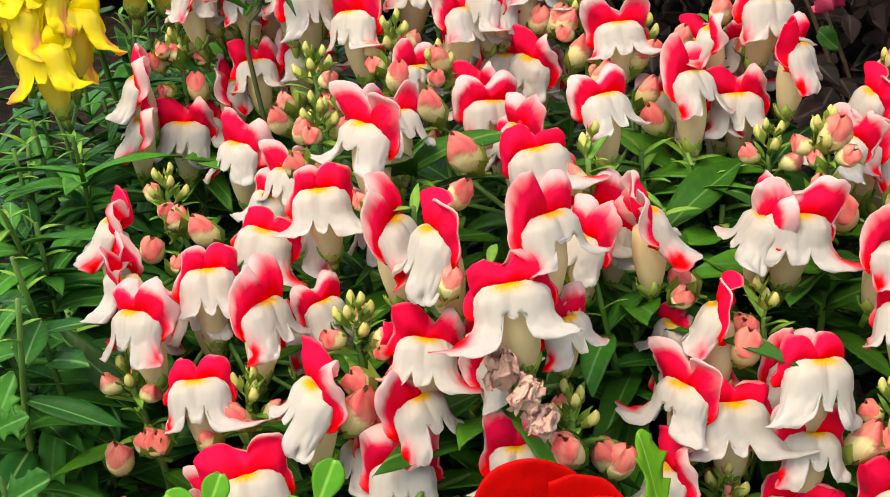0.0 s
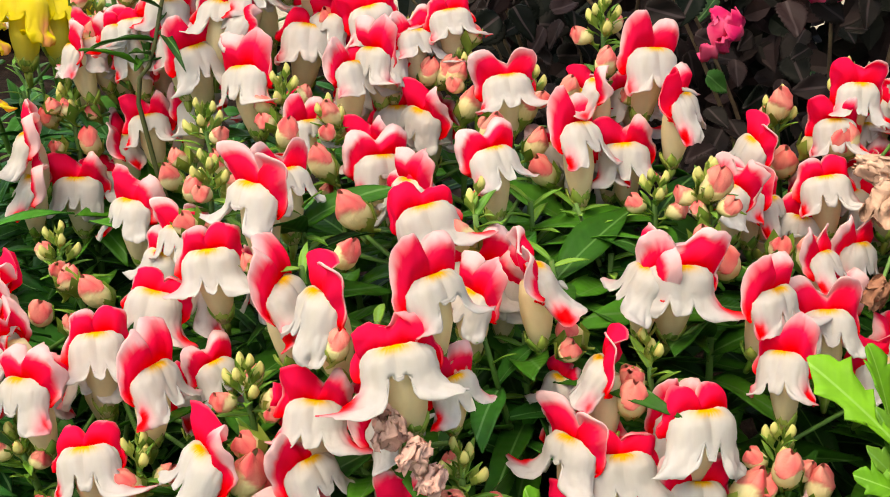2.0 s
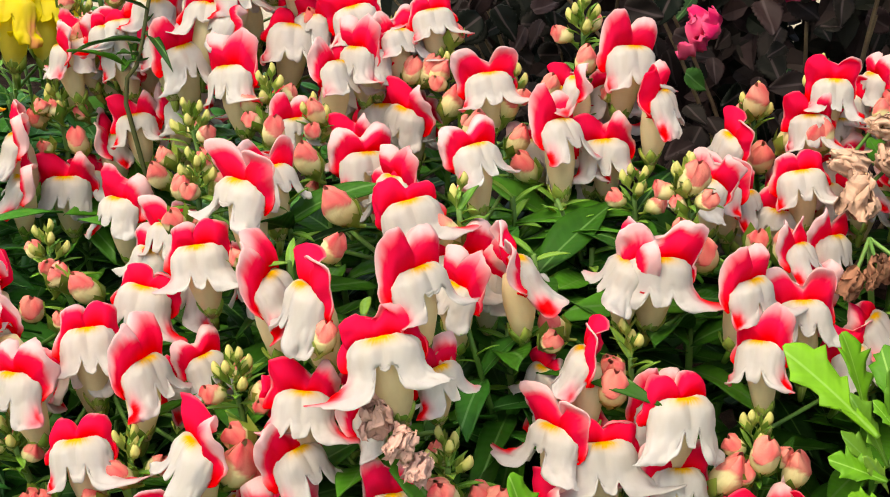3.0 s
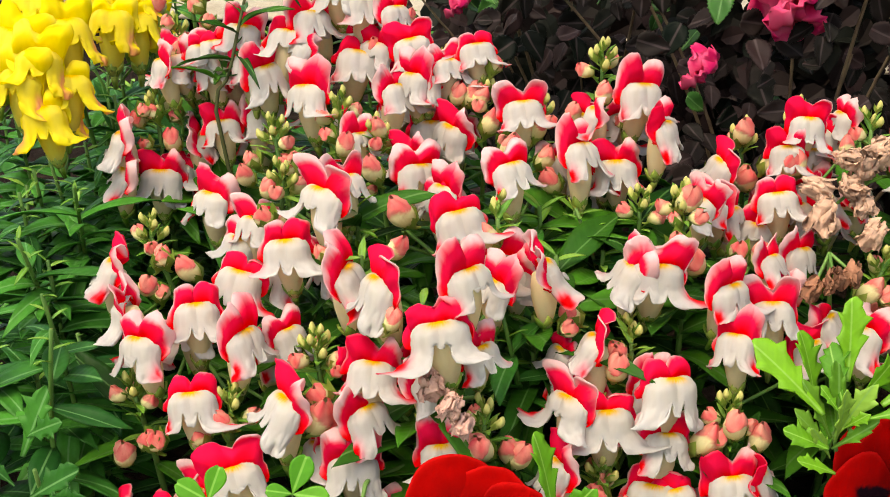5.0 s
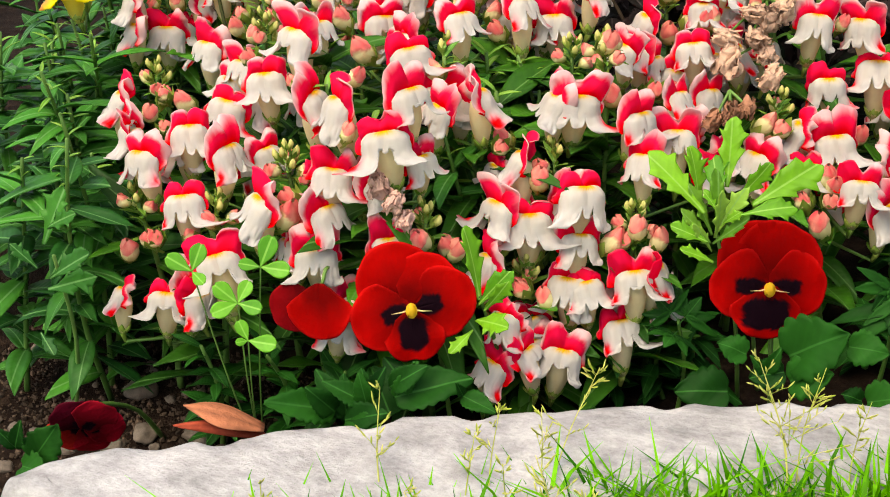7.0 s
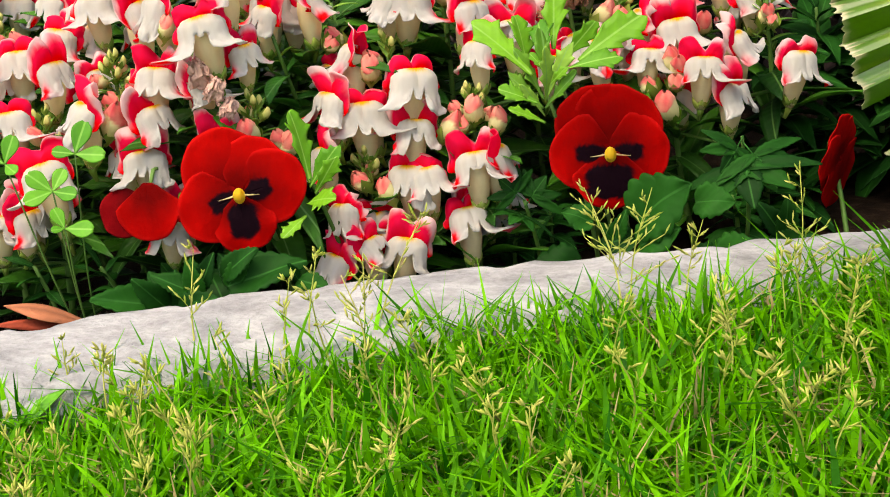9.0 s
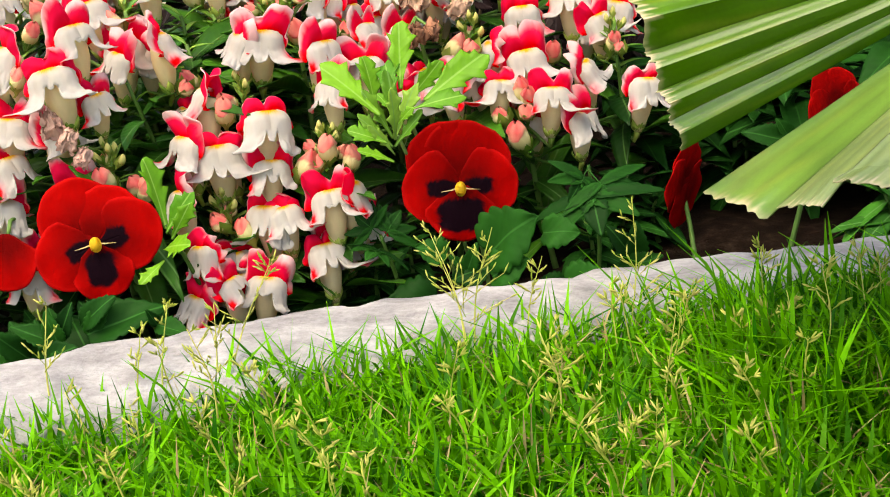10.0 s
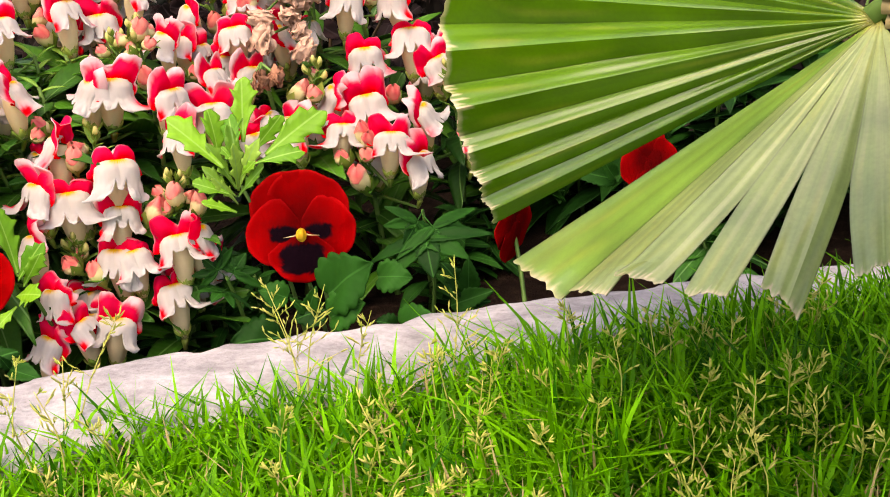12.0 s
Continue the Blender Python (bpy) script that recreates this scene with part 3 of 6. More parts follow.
# ---- the bed of red and white snapdragons ----
snapdragon((-0.139, 0.232), (-0.193, 0.232, 0.174), [(-0.124, 0.153, 0.181, 29, -11, 0.99), (-0.176, 0.173, 0.186, -61, -10, 0.94), (-0.139, 0.129, 0.173, -15, -13, 0.99), (-0.095, 0.139, 0.178, 80, -3, 0.94), (-0.108, 0.115, 0.157, 19, -8, 0.94), (-0.156, 0.146, 0.181, -76, 6, 0.88), (-0.084, 0.165, 0.168, 60, -10, 0.75)], [(-0.159, 0.168, 0.176, "large", 0.69), (-0.167, 0.202, 0.174, "pink", 0.77)], seed=1, tip=8, label="red and white snapdragon with nine open blooms and salmon buds")
snapdragon((-0.222, 0.313), (-0.225, 0.304, 0.219), [(-0.231, 0.279, 0.212, -62, -6, 0.94), (-0.218, 0.291, 0.188, 19, -10, 0.99), (-0.205, 0.309, 0.203, 114, -14, 0.94), (-0.227, 0.272, 0.193, -62, -10, 0.89)], [(-0.214, 0.302, 0.197, "large", 0.73), (-0.221, 0.297, 0.217, "pink", 0.77), (-0.227, 0.293, 0.221, "pink", 0.69)], seed=2, tip=7, label="red and white snapdragon with six open blooms and salmon buds")
snapdragon((-0.114, 0.229), (-0.112, 0.229, 0.214), [(-0.164, 0.254, 0.194, -22, -8, 1.02), (-0.090, 0.184, 0.206, 19, -8, 0.94), (-0.112, 0.180, 0.188, -1, -5, 0.94), (-0.079, 0.207, 0.186, -30, 0, 0.78)], [(-0.112, 0.212, 0.201, "pink", 0.86), (-0.146, 0.196, 0.172, "large", 0.77), (-0.145, 0.260, 0.200, "large", 0.69)], seed=3, tip=8, label="red and white snapdragon with six open blooms and salmon buds")
snapdragon((-0.102, 0.268), (-0.133, 0.268, 0.224), [(-0.074, 0.199, 0.228, -28, -3, 1.08), (-0.077, 0.225, 0.224, 60, -12, 0.89)], [(-0.145, 0.267, 0.208, "pink", 0.77), (-0.103, 0.231, 0.224, "pink", 0.69)], seed=4, tip=8, label="red and white snapdragon with two open blooms and salmon buds")
snapdragon((-0.042, 0.183), (-0.047, 0.173, 0.208), [(-0.054, 0.163, 0.204, 93, -8, 0.99), (-0.025, 0.147, 0.211, -48, -3, 1.08)], [], seed=5, tip=0, sprig=10, label="red and white snapdragon with two open blooms and lance leaves")
snapdragon((0.013, 0.219), (0.005, 0.219, 0.215), [(0.011, 0.146, 0.221, 60, -11, 1.03), (0.007, 0.208, 0.200, 29, -9, 0.99), (0.031, 0.198, 0.203, 114, -13, 0.94)], [(0.008, 0.209, 0.205, "large", 0.73)], seed=6, tip=2, label="red and white snapdragon with five open blooms and salmon buds")
snapdragon((-0.008, 0.159), (-0.008, 0.147, 0.202), [(0.005, 0.130, 0.203, 19, -13, 1.03), (0.017, 0.147, 0.185, 53, -10, 0.80), (-0.027, 0.135, 0.176, 14, -3, 0.94), (-0.030, 0.126, 0.157, 66, -4, 0.94), (-0.044, 0.151, 0.166, 85, -10, 0.78)], [(0.016, 0.153, 0.184, "pink", 0.69)], seed=7, tip=0, label="red and white snapdragon with seven open blooms and salmon buds")
snapdragon((-0.048, 0.280), (-0.080, 0.280, 0.224), [(-0.011, 0.205, 0.222, 34, -11, 0.99), (-0.053, 0.267, 0.218, 53, -8, 0.99), (-0.062, 0.282, 0.220, -8, -1, 0.80)], [(-0.037, 0.213, 0.210, "large", 0.90), (-0.069, 0.253, 0.213, "large", 0.77), (-0.087, 0.252, 0.225, "large", 0.69)], seed=8, tip=6, sprig=10, label="red and white snapdragon with five open blooms and salmon buds")
snapdragon((-0.047, 0.345), (-0.035, 0.334, 0.234), [(-0.063, 0.323, 0.223, 7, -7, 0.99), (-0.047, 0.314, 0.225, -28, -5, 0.99), (-0.071, 0.342, 0.227, 50, 0, 0.85)], [(-0.032, 0.322, 0.219, "large", 0.77), (-0.048, 0.331, 0.232, "large", 0.77), (-0.011, 0.287, 0.221, "large", 0.77)], seed=9, tip=8, label="red and white snapdragon with five open blooms and salmon buds")
snapdragon((-0.004, 0.320), (-0.001, 0.319, 0.233), [(-0.003, 0.264, 0.225, 53, -11, 0.94), (-0.009, 0.311, 0.243, 29, -7, 0.89)], [(0.004, 0.300, 0.212, "large", 0.69), (-0.001, 0.280, 0.222, "pink", 0.77)], seed=10, tip=8, label="red and white snapdragon with two open blooms and salmon buds")
snapdragon((0.033, 0.335), (0.030, 0.329, 0.240), [(0.024, 0.299, 0.226, 60, -14, 0.99), (0.043, 0.311, 0.216, 11, -10, 0.99), (0.009, 0.318, 0.212, 45, -12, 0.80)], [(0.015, 0.296, 0.202, "large", 0.77)], seed=11, tip=0, label="red and white snapdragon with five open blooms and salmon buds")
snapdragon((0.042, 0.349), (0.028, 0.339, 0.259), [(0.050, 0.331, 0.252, 39, -8, 1.03), (0.063, 0.321, 0.235, 86, -11, 0.94), (0.032, 0.316, 0.241, -76, -5, 0.75), (0.022, 0.335, 0.232, -30, -5, 0.75)], [(0.031, 0.326, 0.242, "large", 0.69)], seed=12, tip=8, label="red and white snapdragon with six open blooms and salmon buds")
snapdragon((-0.090, 0.341), (-0.062, 0.335, 0.248), [(-0.108, 0.330, 0.257, 24, -4, 1.03), (-0.125, 0.297, 0.245, -15, -2, 0.99), (-0.082, 0.311, 0.245, 73, -10, 0.94), (-0.071, 0.318, 0.251, -16, -9, 0.85), (-0.062, 0.333, 0.224, 90, -12, 0.80), (-0.089, 0.340, 0.244, 60, 3, 0.77)], [(-0.053, 0.328, 0.232, "large", 0.69), (-0.042, 0.330, 0.233, "large", 0.69)], seed=13, tip=8, label="red and white snapdragon with eight open blooms and salmon buds")
snapdragon((-0.133, 0.318), (-0.102, 0.285, 0.235), [(-0.155, 0.303, 0.252, 53, -8, 0.94), (-0.132, 0.313, 0.265, -48, -11, 0.94), (-0.182, 0.302, 0.218, 20, -2, 0.80), (-0.090, 0.278, 0.228, 50, -14, 0.78), (-0.164, 0.322, 0.218, 74, -6, 0.72), (-0.104, 0.302, 0.228, -30, -12, 0.72)], [(-0.095, 0.256, 0.232, "pink", 0.69), (-0.207, 0.310, 0.241, "pink", 0.77), (-0.211, 0.310, 0.251, "pink", 0.69)], seed=14, tip=7, label="red and white snapdragon with eight open blooms and salmon buds")
snapdragon((-0.201, 0.331), (-0.215, 0.317, 0.259), [(-0.216, 0.304, 0.250, -53, -2, 0.85), (-0.190, 0.308, 0.249, 30, -6, 0.85), (-0.195, 0.309, 0.259, 20, -10, 0.85), (-0.176, 0.332, 0.223, -1, 4, 0.70)], [], seed=15, tip=6, label="red and white snapdragon with six open blooms and lance leaves")
snapdragon((-0.123, 0.354), (-0.137, 0.344, 0.296), [(-0.144, 0.315, 0.269, 18, -13, 0.99), (-0.135, 0.324, 0.279, 54, -13, 0.94), (-0.108, 0.338, 0.287, 38, -13, 0.94), (-0.123, 0.335, 0.295, 18, -5, 0.94), (-0.092, 0.340, 0.281, 62, -2, 0.85)], [(-0.099, 0.337, 0.254, "large", 0.69), (-0.090, 0.342, 0.267, "large", 0.69)], seed=16, tip=5, label="red and white snapdragon with seven open blooms and salmon buds")
snapdragon((-0.190, 0.337), (-0.210, 0.327, 0.283), [(-0.190, 0.313, 0.260, 28, -13, 0.89), (-0.211, 0.310, 0.253, -19, -4, 0.85), (-0.166, 0.311, 0.255, 28, -11, 0.94), (-0.172, 0.316, 0.271, 18, -4, 0.85)], [(-0.219, 0.315, 0.267, "pink", 0.77), (-0.213, 0.314, 0.249, "large", 0.69), (-0.200, 0.321, 0.276, "pink", 0.77)], seed=17, tip=8, label="red and white snapdragon with six open blooms and salmon buds")
snapdragon((0.080, 0.265), (0.086, 0.265, 0.213), [(0.081, 0.228, 0.198, 19, -9, 1.05), (0.072, 0.226, 0.196, -55, -11, 0.89)], [(0.088, 0.249, 0.198, "pink", 0.86), (0.096, 0.250, 0.186, "large", 0.82)], seed=18, tip=9, label="red and white snapdragon with two open blooms and salmon buds")
snapdragon((0.126, 0.331), (0.117, 0.331, 0.180), [(0.113, 0.234, 0.189, 60, -4, 0.99), (0.133, 0.250, 0.174, 19, -14, 1.03), (0.140, 0.302, 0.182, 60, -4, 0.94), (0.128, 0.268, 0.190, 70, -8, 0.78)], [(0.124, 0.282, 0.177, "large", 0.77), (0.112, 0.286, 0.181, "pink", 0.86)], seed=19, tip=7, label="red and white snapdragon with six open blooms and salmon buds")
snapdragon((0.105, 0.353), (0.103, 0.353, 0.217), [(0.126, 0.325, 0.202, 19, -5, 0.94), (0.093, 0.295, 0.207, -34, -7, 0.85), (0.102, 0.320, 0.192, 73, -8, 0.85), (0.098, 0.332, 0.214, -55, -12, 0.85), (0.148, 0.341, 0.196, 114, -16, 0.85), (0.118, 0.342, 0.186, -37, -12, 0.75)], [(0.106, 0.351, 0.194, "large", 0.86), (0.128, 0.344, 0.207, "large", 0.77), (0.116, 0.347, 0.205, "large", 0.77)], seed=20, tip=4, label="red and white snapdragon with eight open blooms and salmon buds")
snapdragon((0.132, 0.373), (0.133, 0.360, 0.229), [(0.128, 0.343, 0.222, 10, -12, 0.85), (0.136, 0.351, 0.236, 19, -9, 0.85), (0.155, 0.371, 0.234, -58, 5, 0.72)], [(0.133, 0.343, 0.206, "large", 0.77)], seed=21, tip=5, label="red and white snapdragon with five open blooms and salmon buds")
snapdragon((0.075, 0.208), (0.075, 0.205, 0.166), [(0.096, 0.183, 0.163, 39, -13, 1.08), (0.070, 0.172, 0.148, 24, -12, 1.02), (0.056, 0.169, 0.154, -35, -12, 0.94), (0.064, 0.188, 0.175, -76, -5, 0.94), (0.046, 0.196, 0.163, -40, -1, 0.78)], [(0.071, 0.186, 0.157, "large", 0.77), (0.049, 0.207, 0.172, "large", 0.65), (0.045, 0.195, 0.173, "pink", 0.77)], seed=22, tip=4, label="red and white snapdragon with seven open blooms and salmon buds")
snapdragon((0.116, 0.203), (0.123, 0.198, 0.139), [(0.095, 0.171, 0.114, 2, -3, 0.99), (0.128, 0.180, 0.119, 24, -8, 0.99), (0.137, 0.186, 0.120, 107, -5, 0.89), (0.122, 0.176, 0.089, 39, -11, 0.99), (0.103, 0.171, 0.113, 34, -7, 0.89), (0.097, 0.178, 0.137, 28, -3, 0.94), (0.138, 0.196, 0.098, 60, 2, 0.80)], [(0.136, 0.194, 0.126, "large", 0.73), (0.118, 0.189, 0.128, "pink", 0.86), (0.109, 0.186, 0.125, "large", 0.86), (0.074, 0.160, 0.106, "pink", 0.86), (0.087, 0.162, 0.097, "large", 0.69)], seed=23, tip=7, label="red and white snapdragon with nine open blooms and salmon buds")
snapdragon((0.074, 0.170), (0.070, 0.169, 0.112), [(0.098, 0.150, 0.081, 11, -8, 0.94), (0.068, 0.142, 0.102, -22, -5, 0.89), (0.079, 0.138, 0.083, 81, -14, 0.85), (0.066, 0.132, 0.076, -28, -12, 0.89), (0.056, 0.155, 0.127, -54, -6, 0.94)], [], seed=24, tip=6, label="red and white snapdragon with seven open blooms and lance leaves")
snapdragon((-0.040, 0.144), (-0.059, 0.144, 0.170), [(-0.032, 0.118, 0.136, 19, -5, 0.94), (-0.059, 0.117, 0.161, -42, -6, 1.03), (-0.014, 0.104, 0.103, 18, -3, 0.80)], [(-0.053, 0.121, 0.144, "large", 0.95), (-0.047, 0.126, 0.158, "pink", 0.86), (0.033, 0.148, 0.126, "large", 0.77)], leaves=18, seed=25, tip=9, label="red and white snapdragon with five open blooms and salmon buds")
snapdragon((-0.102, 0.126), (-0.093, 0.122, 0.145), [(-0.080, 0.096, 0.134, 34, -12, 1.03), (-0.114, 0.098, 0.105, 19, -3, 0.94), (-0.095, 0.097, 0.109, 73, -3, 0.94), (-0.138, 0.094, 0.104, -62, -13, 0.75)], [(-0.131, 0.116, 0.123, "pink", 0.86), (-0.103, 0.113, 0.133, "pink", 0.77)], leaves=12, seed=26, tip=6, label="red and white snapdragon with six open blooms and salmon buds")
snapdragon((-0.145, 0.148), (-0.145, 0.126, 0.143), [], [(-0.147, 0.114, 0.113, "large", 0.77), (-0.130, 0.116, 0.123, "pink", 0.86)], leaves=12, seed=27, tip=9, label="green budding snapdragon stalk with no open bloom")
snapdragon((0.014, 0.158), (0.022, 0.142, 0.148), [(0.006, 0.130, 0.143, 18, -6, 0.85)], [(0.035, 0.151, 0.127, "large", 0.77), (0.019, 0.137, 0.137, "pink", 0.69)], seed=28, tip=7, label="red and white snapdragon with one open bloom and salmon buds")
snapdragon((0.225, 0.306), (0.217, 0.288, 0.144), [(0.216, 0.296, 0.165, 24, -11, 1.03), (0.235, 0.276, 0.147, 19, -10, 0.94), (0.248, 0.281, 0.131, 66, -7, 0.94), (0.204, 0.280, 0.151, 19, -6, 0.85), (0.206, 0.320, 0.160, 75, 1, 0.80), (0.196, 0.299, 0.135, -10, -3, 0.72)], [(0.219, 0.264, 0.115, "large", 0.90), (0.220, 0.274, 0.132, "pink", 0.86), (0.208, 0.269, 0.129, "pink", 0.86)], leaves=14, seed=29, tip=3, label="red and white snapdragon with eight open blooms and salmon buds")
snapdragon((0.161, 0.305), (0.183, 0.305, 0.174), [(0.179, 0.269, 0.159, -35, -3, 0.99), (0.122, 0.222, 0.169, -17, -6, 0.85), (0.200, 0.293, 0.170, -76, -10, 0.91)], [(0.186, 0.285, 0.167, "pink", 0.95), (0.173, 0.281, 0.167, "large", 0.77)], seed=30, tip=5, label="red and white snapdragon with five open blooms and salmon buds")
snapdragon((0.219, 0.385), (0.191, 0.381, 0.224), [(0.205, 0.349, 0.181, 19, -5, 0.99), (0.233, 0.370, 0.187, 4, -11, 1.03), (0.250, 0.352, 0.172, 54, -13, 0.94), (0.262, 0.372, 0.176, 0, -2, 0.90)], [], seed=31, tip=5, label="red and white snapdragon with six open blooms and lance leaves")
snapdragon((0.161, 0.371), (0.169, 0.365, 0.228), [(0.193, 0.362, 0.215, 19, -4, 0.94), (0.221, 0.375, 0.212, -22, -5, 0.99), (0.118, 0.324, 0.184, -1, -10, 0.85), (0.096, 0.315, 0.199, -35, -2, 0.85)], [], seed=32, tip=5, label="red and white snapdragon with six open blooms and lance leaves")
snapdragon((0.260, 0.341), (0.263, 0.341, 0.164), [(0.284, 0.308, 0.143, 38, -9, 0.94), (0.247, 0.303, 0.154, 93, -13, 0.94)], [(0.215, 0.281, 0.139, "large", 0.77), (0.228, 0.322, 0.153, "large", 0.77)], leaves=14, seed=33, tip=5, label="red and white snapdragon with two open blooms and salmon buds")
snapdragon((-0.073, 0.356), (-0.092, 0.349, 0.274), [(-0.078, 0.329, 0.267, 30, -5, 0.85), (-0.098, 0.333, 0.262, -16, -3, 0.85), (-0.058, 0.330, 0.256, 57, -11, 0.80), (-0.067, 0.322, 0.249, 10, -14, 0.80), (-0.043, 0.339, 0.264, 30, -11, 0.80), (-0.114, 0.347, 0.271, 88, 6, 0.68)], [(-0.052, 0.340, 0.248, "large", 0.69), (-0.034, 0.339, 0.249, "pink", 0.77)], seed=34, tip=6, label="red and white snapdragon with eight open blooms and salmon buds")
snapdragon((0.011, 0.298), (0.011, 0.276, 0.200), [], [], seed=35, tip=0, leaves=46, sprig=12, label="green leafy snapdragon shoot with no open flowers")
snapdragon((0.027, 0.311), (0.027, 0.289, 0.194), [], [], seed=36, tip=0, leaves=46, sprig=12, label="green leafy snapdragon shoot with no open flowers")
snapdragon((0.029, 0.262), (0.029, 0.240, 0.190), [], [], seed=37, tip=0, leaves=40, sprig=12, label="green leafy snapdragon shoot with no open flowers")
snapdragon((0.047, 0.290), (0.047, 0.268, 0.183), [], [], seed=38, tip=0, leaves=40, sprig=6, label="green leafy snapdragon shoot with no open flowers")
snapdragon((0.027, 0.228), (0.027, 0.206, 0.174), [], [], seed=39, tip=0, leaves=40, sprig=8, label="green leafy snapdragon shoot with no open flowers")
snapdragon((-0.070, 0.245), (-0.070, 0.223, 0.212), [], [], seed=40, tip=0, leaves=40, sprig=12, label="green leafy snapdragon shoot with no open flowers")
snapdragon((-0.077, 0.182), (-0.077, 0.160, 0.164), [], [], seed=41, tip=0, leaves=36, sprig=8, label="green leafy snapdragon shoot with no open flowers")
snapdragon((0.061, 0.310), (0.061, 0.288, 0.199), [], [], seed=42, tip=7, leaves=40, sprig=8, label="green leafy snapdragon shoot with no open flowers")


# ---- pansies ----
VELVET, BLOTCH = (0.30, 0.0010, 0.0012), (0.005, 0.001, 0.003)


def pansy_petal(angle, round_, reach, layer, blotch, seed, tone=VELVET, notch=0.0, slim=1.25, start=0.0):
    """A round velvety petal of that radius whose far edge lies at reach from the flower's eye; start and blotch: from where to where its dark mark goes."""
    s = random.Random(seed).random() * 9
    turn = Matrix.Rotation(radians(angle), 4, "Y")

    def flat(u, v):
        a = math.pi * u
        r = round_ * v * (1 + 0.025 * math.sin(3 * a + s) + 0.010 * math.sin(7 * a + 2 * s) + 0.035 * noise.noise((u * 9, s, 1.0)) * v - notch * hump(u, 0, 0.10))
        z = reach - round_ + math.cos(a) * r
        x = math.sin(a) * r * 1.06 * max(0.35, min(1.0, 0.42 + 0.58 * z / (0.36 * reach)))
        return x, z if z > 0 else z * 0.25

    def f(u, v):
        x, z = flat(u, v)
        y = layer - 0.0022 * (1 - v * v) + 0.0016 * v * v * noise.noise((x * 70 + s, z * 70, s)) + 0.0012 * v**3 * math.sin(5 * math.pi * u + s) + 0.05 * max(0.0, z) * 0.12
        return turn @ Vector((x, y, z))

    def tint(u, v):
        x, z = flat(u, v)
        c = mix3(tone, tuple(min(1, q * 1.35 + 0.003) for q in tone), (v - 0.90 + 0.03 * noise.noise((u * 9, s, 0.0))) / 0.08)
        d = (abs(x * slim) ** 3 + abs(z - (blotch + start) / 2) ** 3) ** (1 / 3) + 0.0005 * math.sin(math.atan2(x, z) * 17 + s)
        deep = math.hypot(x, z) / reach + 0.10 * noise.noise((x * 160, z * 60, s))
        c = mix3(tuple(q * 0.34 for q in c), c, (deep - 0.30) * 1.9)
        return mix3(c, BLOTCH, ((blotch - start) / 2 - d) / 0.0012) if blotch else c

    bm = bmesh.new()
    sheet(bm, f, 40, 14, tint)
    bmesh.ops.remove_doubles(bm, verts=bm.verts[:], dist=2e-6)
    bmesh.ops.recalc_face_normals(bm, faces=bm.faces[:])
    thicken(bm, bm.faces[:], 0.0004)
    return mesh_of("petal", bm, M_PANSY)


def scalloped(length, width, seed, mat, teeth=7, arch=0.25, name="leaf"):
    s = random.Random(seed).random() * 9
    bm = bmesh.new()

    def f(u, v):
        w = width * 0.5 * math.sin(math.pi * (0.05 + 0.93 * v) ** 0.75) ** 0.8
        w *= 1 + 0.17 * (abs(math.sin(math.pi * teeth * v)) - 0.5) * abs(u) ** 2
        return Vector((u * w, length * v, -arch * length * v * v + 0.22 * w * abs(u) + 0.05 * width * math.sin(6 * v + 3 * u + s)))

    sheet(bm, f, 8, 40, None, -0.0005)
    return mesh_of(name, bm, mat)


def set_leaf(parent, data, length, start, tip, roll=0.0, origin=(0, 0, 0), name="leaf"):
    """A leaf mesh of a given length, laid from its foot to its tip, its face turned up and to the front."""
    a, b = Vector(start), Vector(tip)
    y = (b - a).normalized()
    face = Vector((0.35, -0.75, 0.75))
    z = (face - y * face.dot(y)).normalized()
    m = Matrix((y.cross(z), y, z)).transposed().to_4x4()
    k = (b - a).length / length
    return part(name, data, parent, Matrix.Translation(a - Vector(origin)) @ m @ pose(0, 0, 0, 0, roll, 0) @ Matrix.Scale(k, 4))


PETALS = [pansy_petal(-26, 0.0205, 0.0365, 0.0042, 0, 1), pansy_petal(38, 0.0185, 0.0310, 0.0030, 0, 2), pansy_petal(-104, 0.0175, 0.0325, 0.0010, 0.0165, 3, slim=1.45, start=0.001), pansy_petal(80, 0.0180, 0.0340, 0.0016, 0.0170, 4, slim=1.35, start=0.001),
          pansy_petal(180, 0.0150, 0.0290, -0.0004, 0.0225, 5, notch=0.12, slim=1.2, start=0.003)]
PETALS2 = [pansy_petal(-15, 0.0228, 0.0372, 0.0042, 0, 11), pansy_petal(18, 0.0228, 0.0366, 0.0036, 0, 12), pansy_petal(-86, 0.0190, 0.0306, 0.0010, 0.0185, 13, slim=1.75, start=0.001), pansy_petal(86, 0.0190, 0.0316, 0.0016, 0.0185, 14, slim=1.75, start=0.001),
           pansy_petal(180, 0.0185, 0.0285, -0.0004, 0.0240, 15, slim=0.70, start=0.0045)]
PLAIN = [pansy_petal(a, 0.0205, 0.0360, 0.001 * (4 - i), 0, 21 + i) for i, a in enumerate((-24, 26, -100, 96, 180))]
PANSY_LEAF = [scalloped(0.030, 0.0140 + 0.001 * i, i, M_PLEAF, 7 + i % 3) for i in range(4)]
ROUND_LEAF = [scalloped(0.026, 0.024, i + 9, M_PLEAF, 5, 0.15) for i in range(2)]


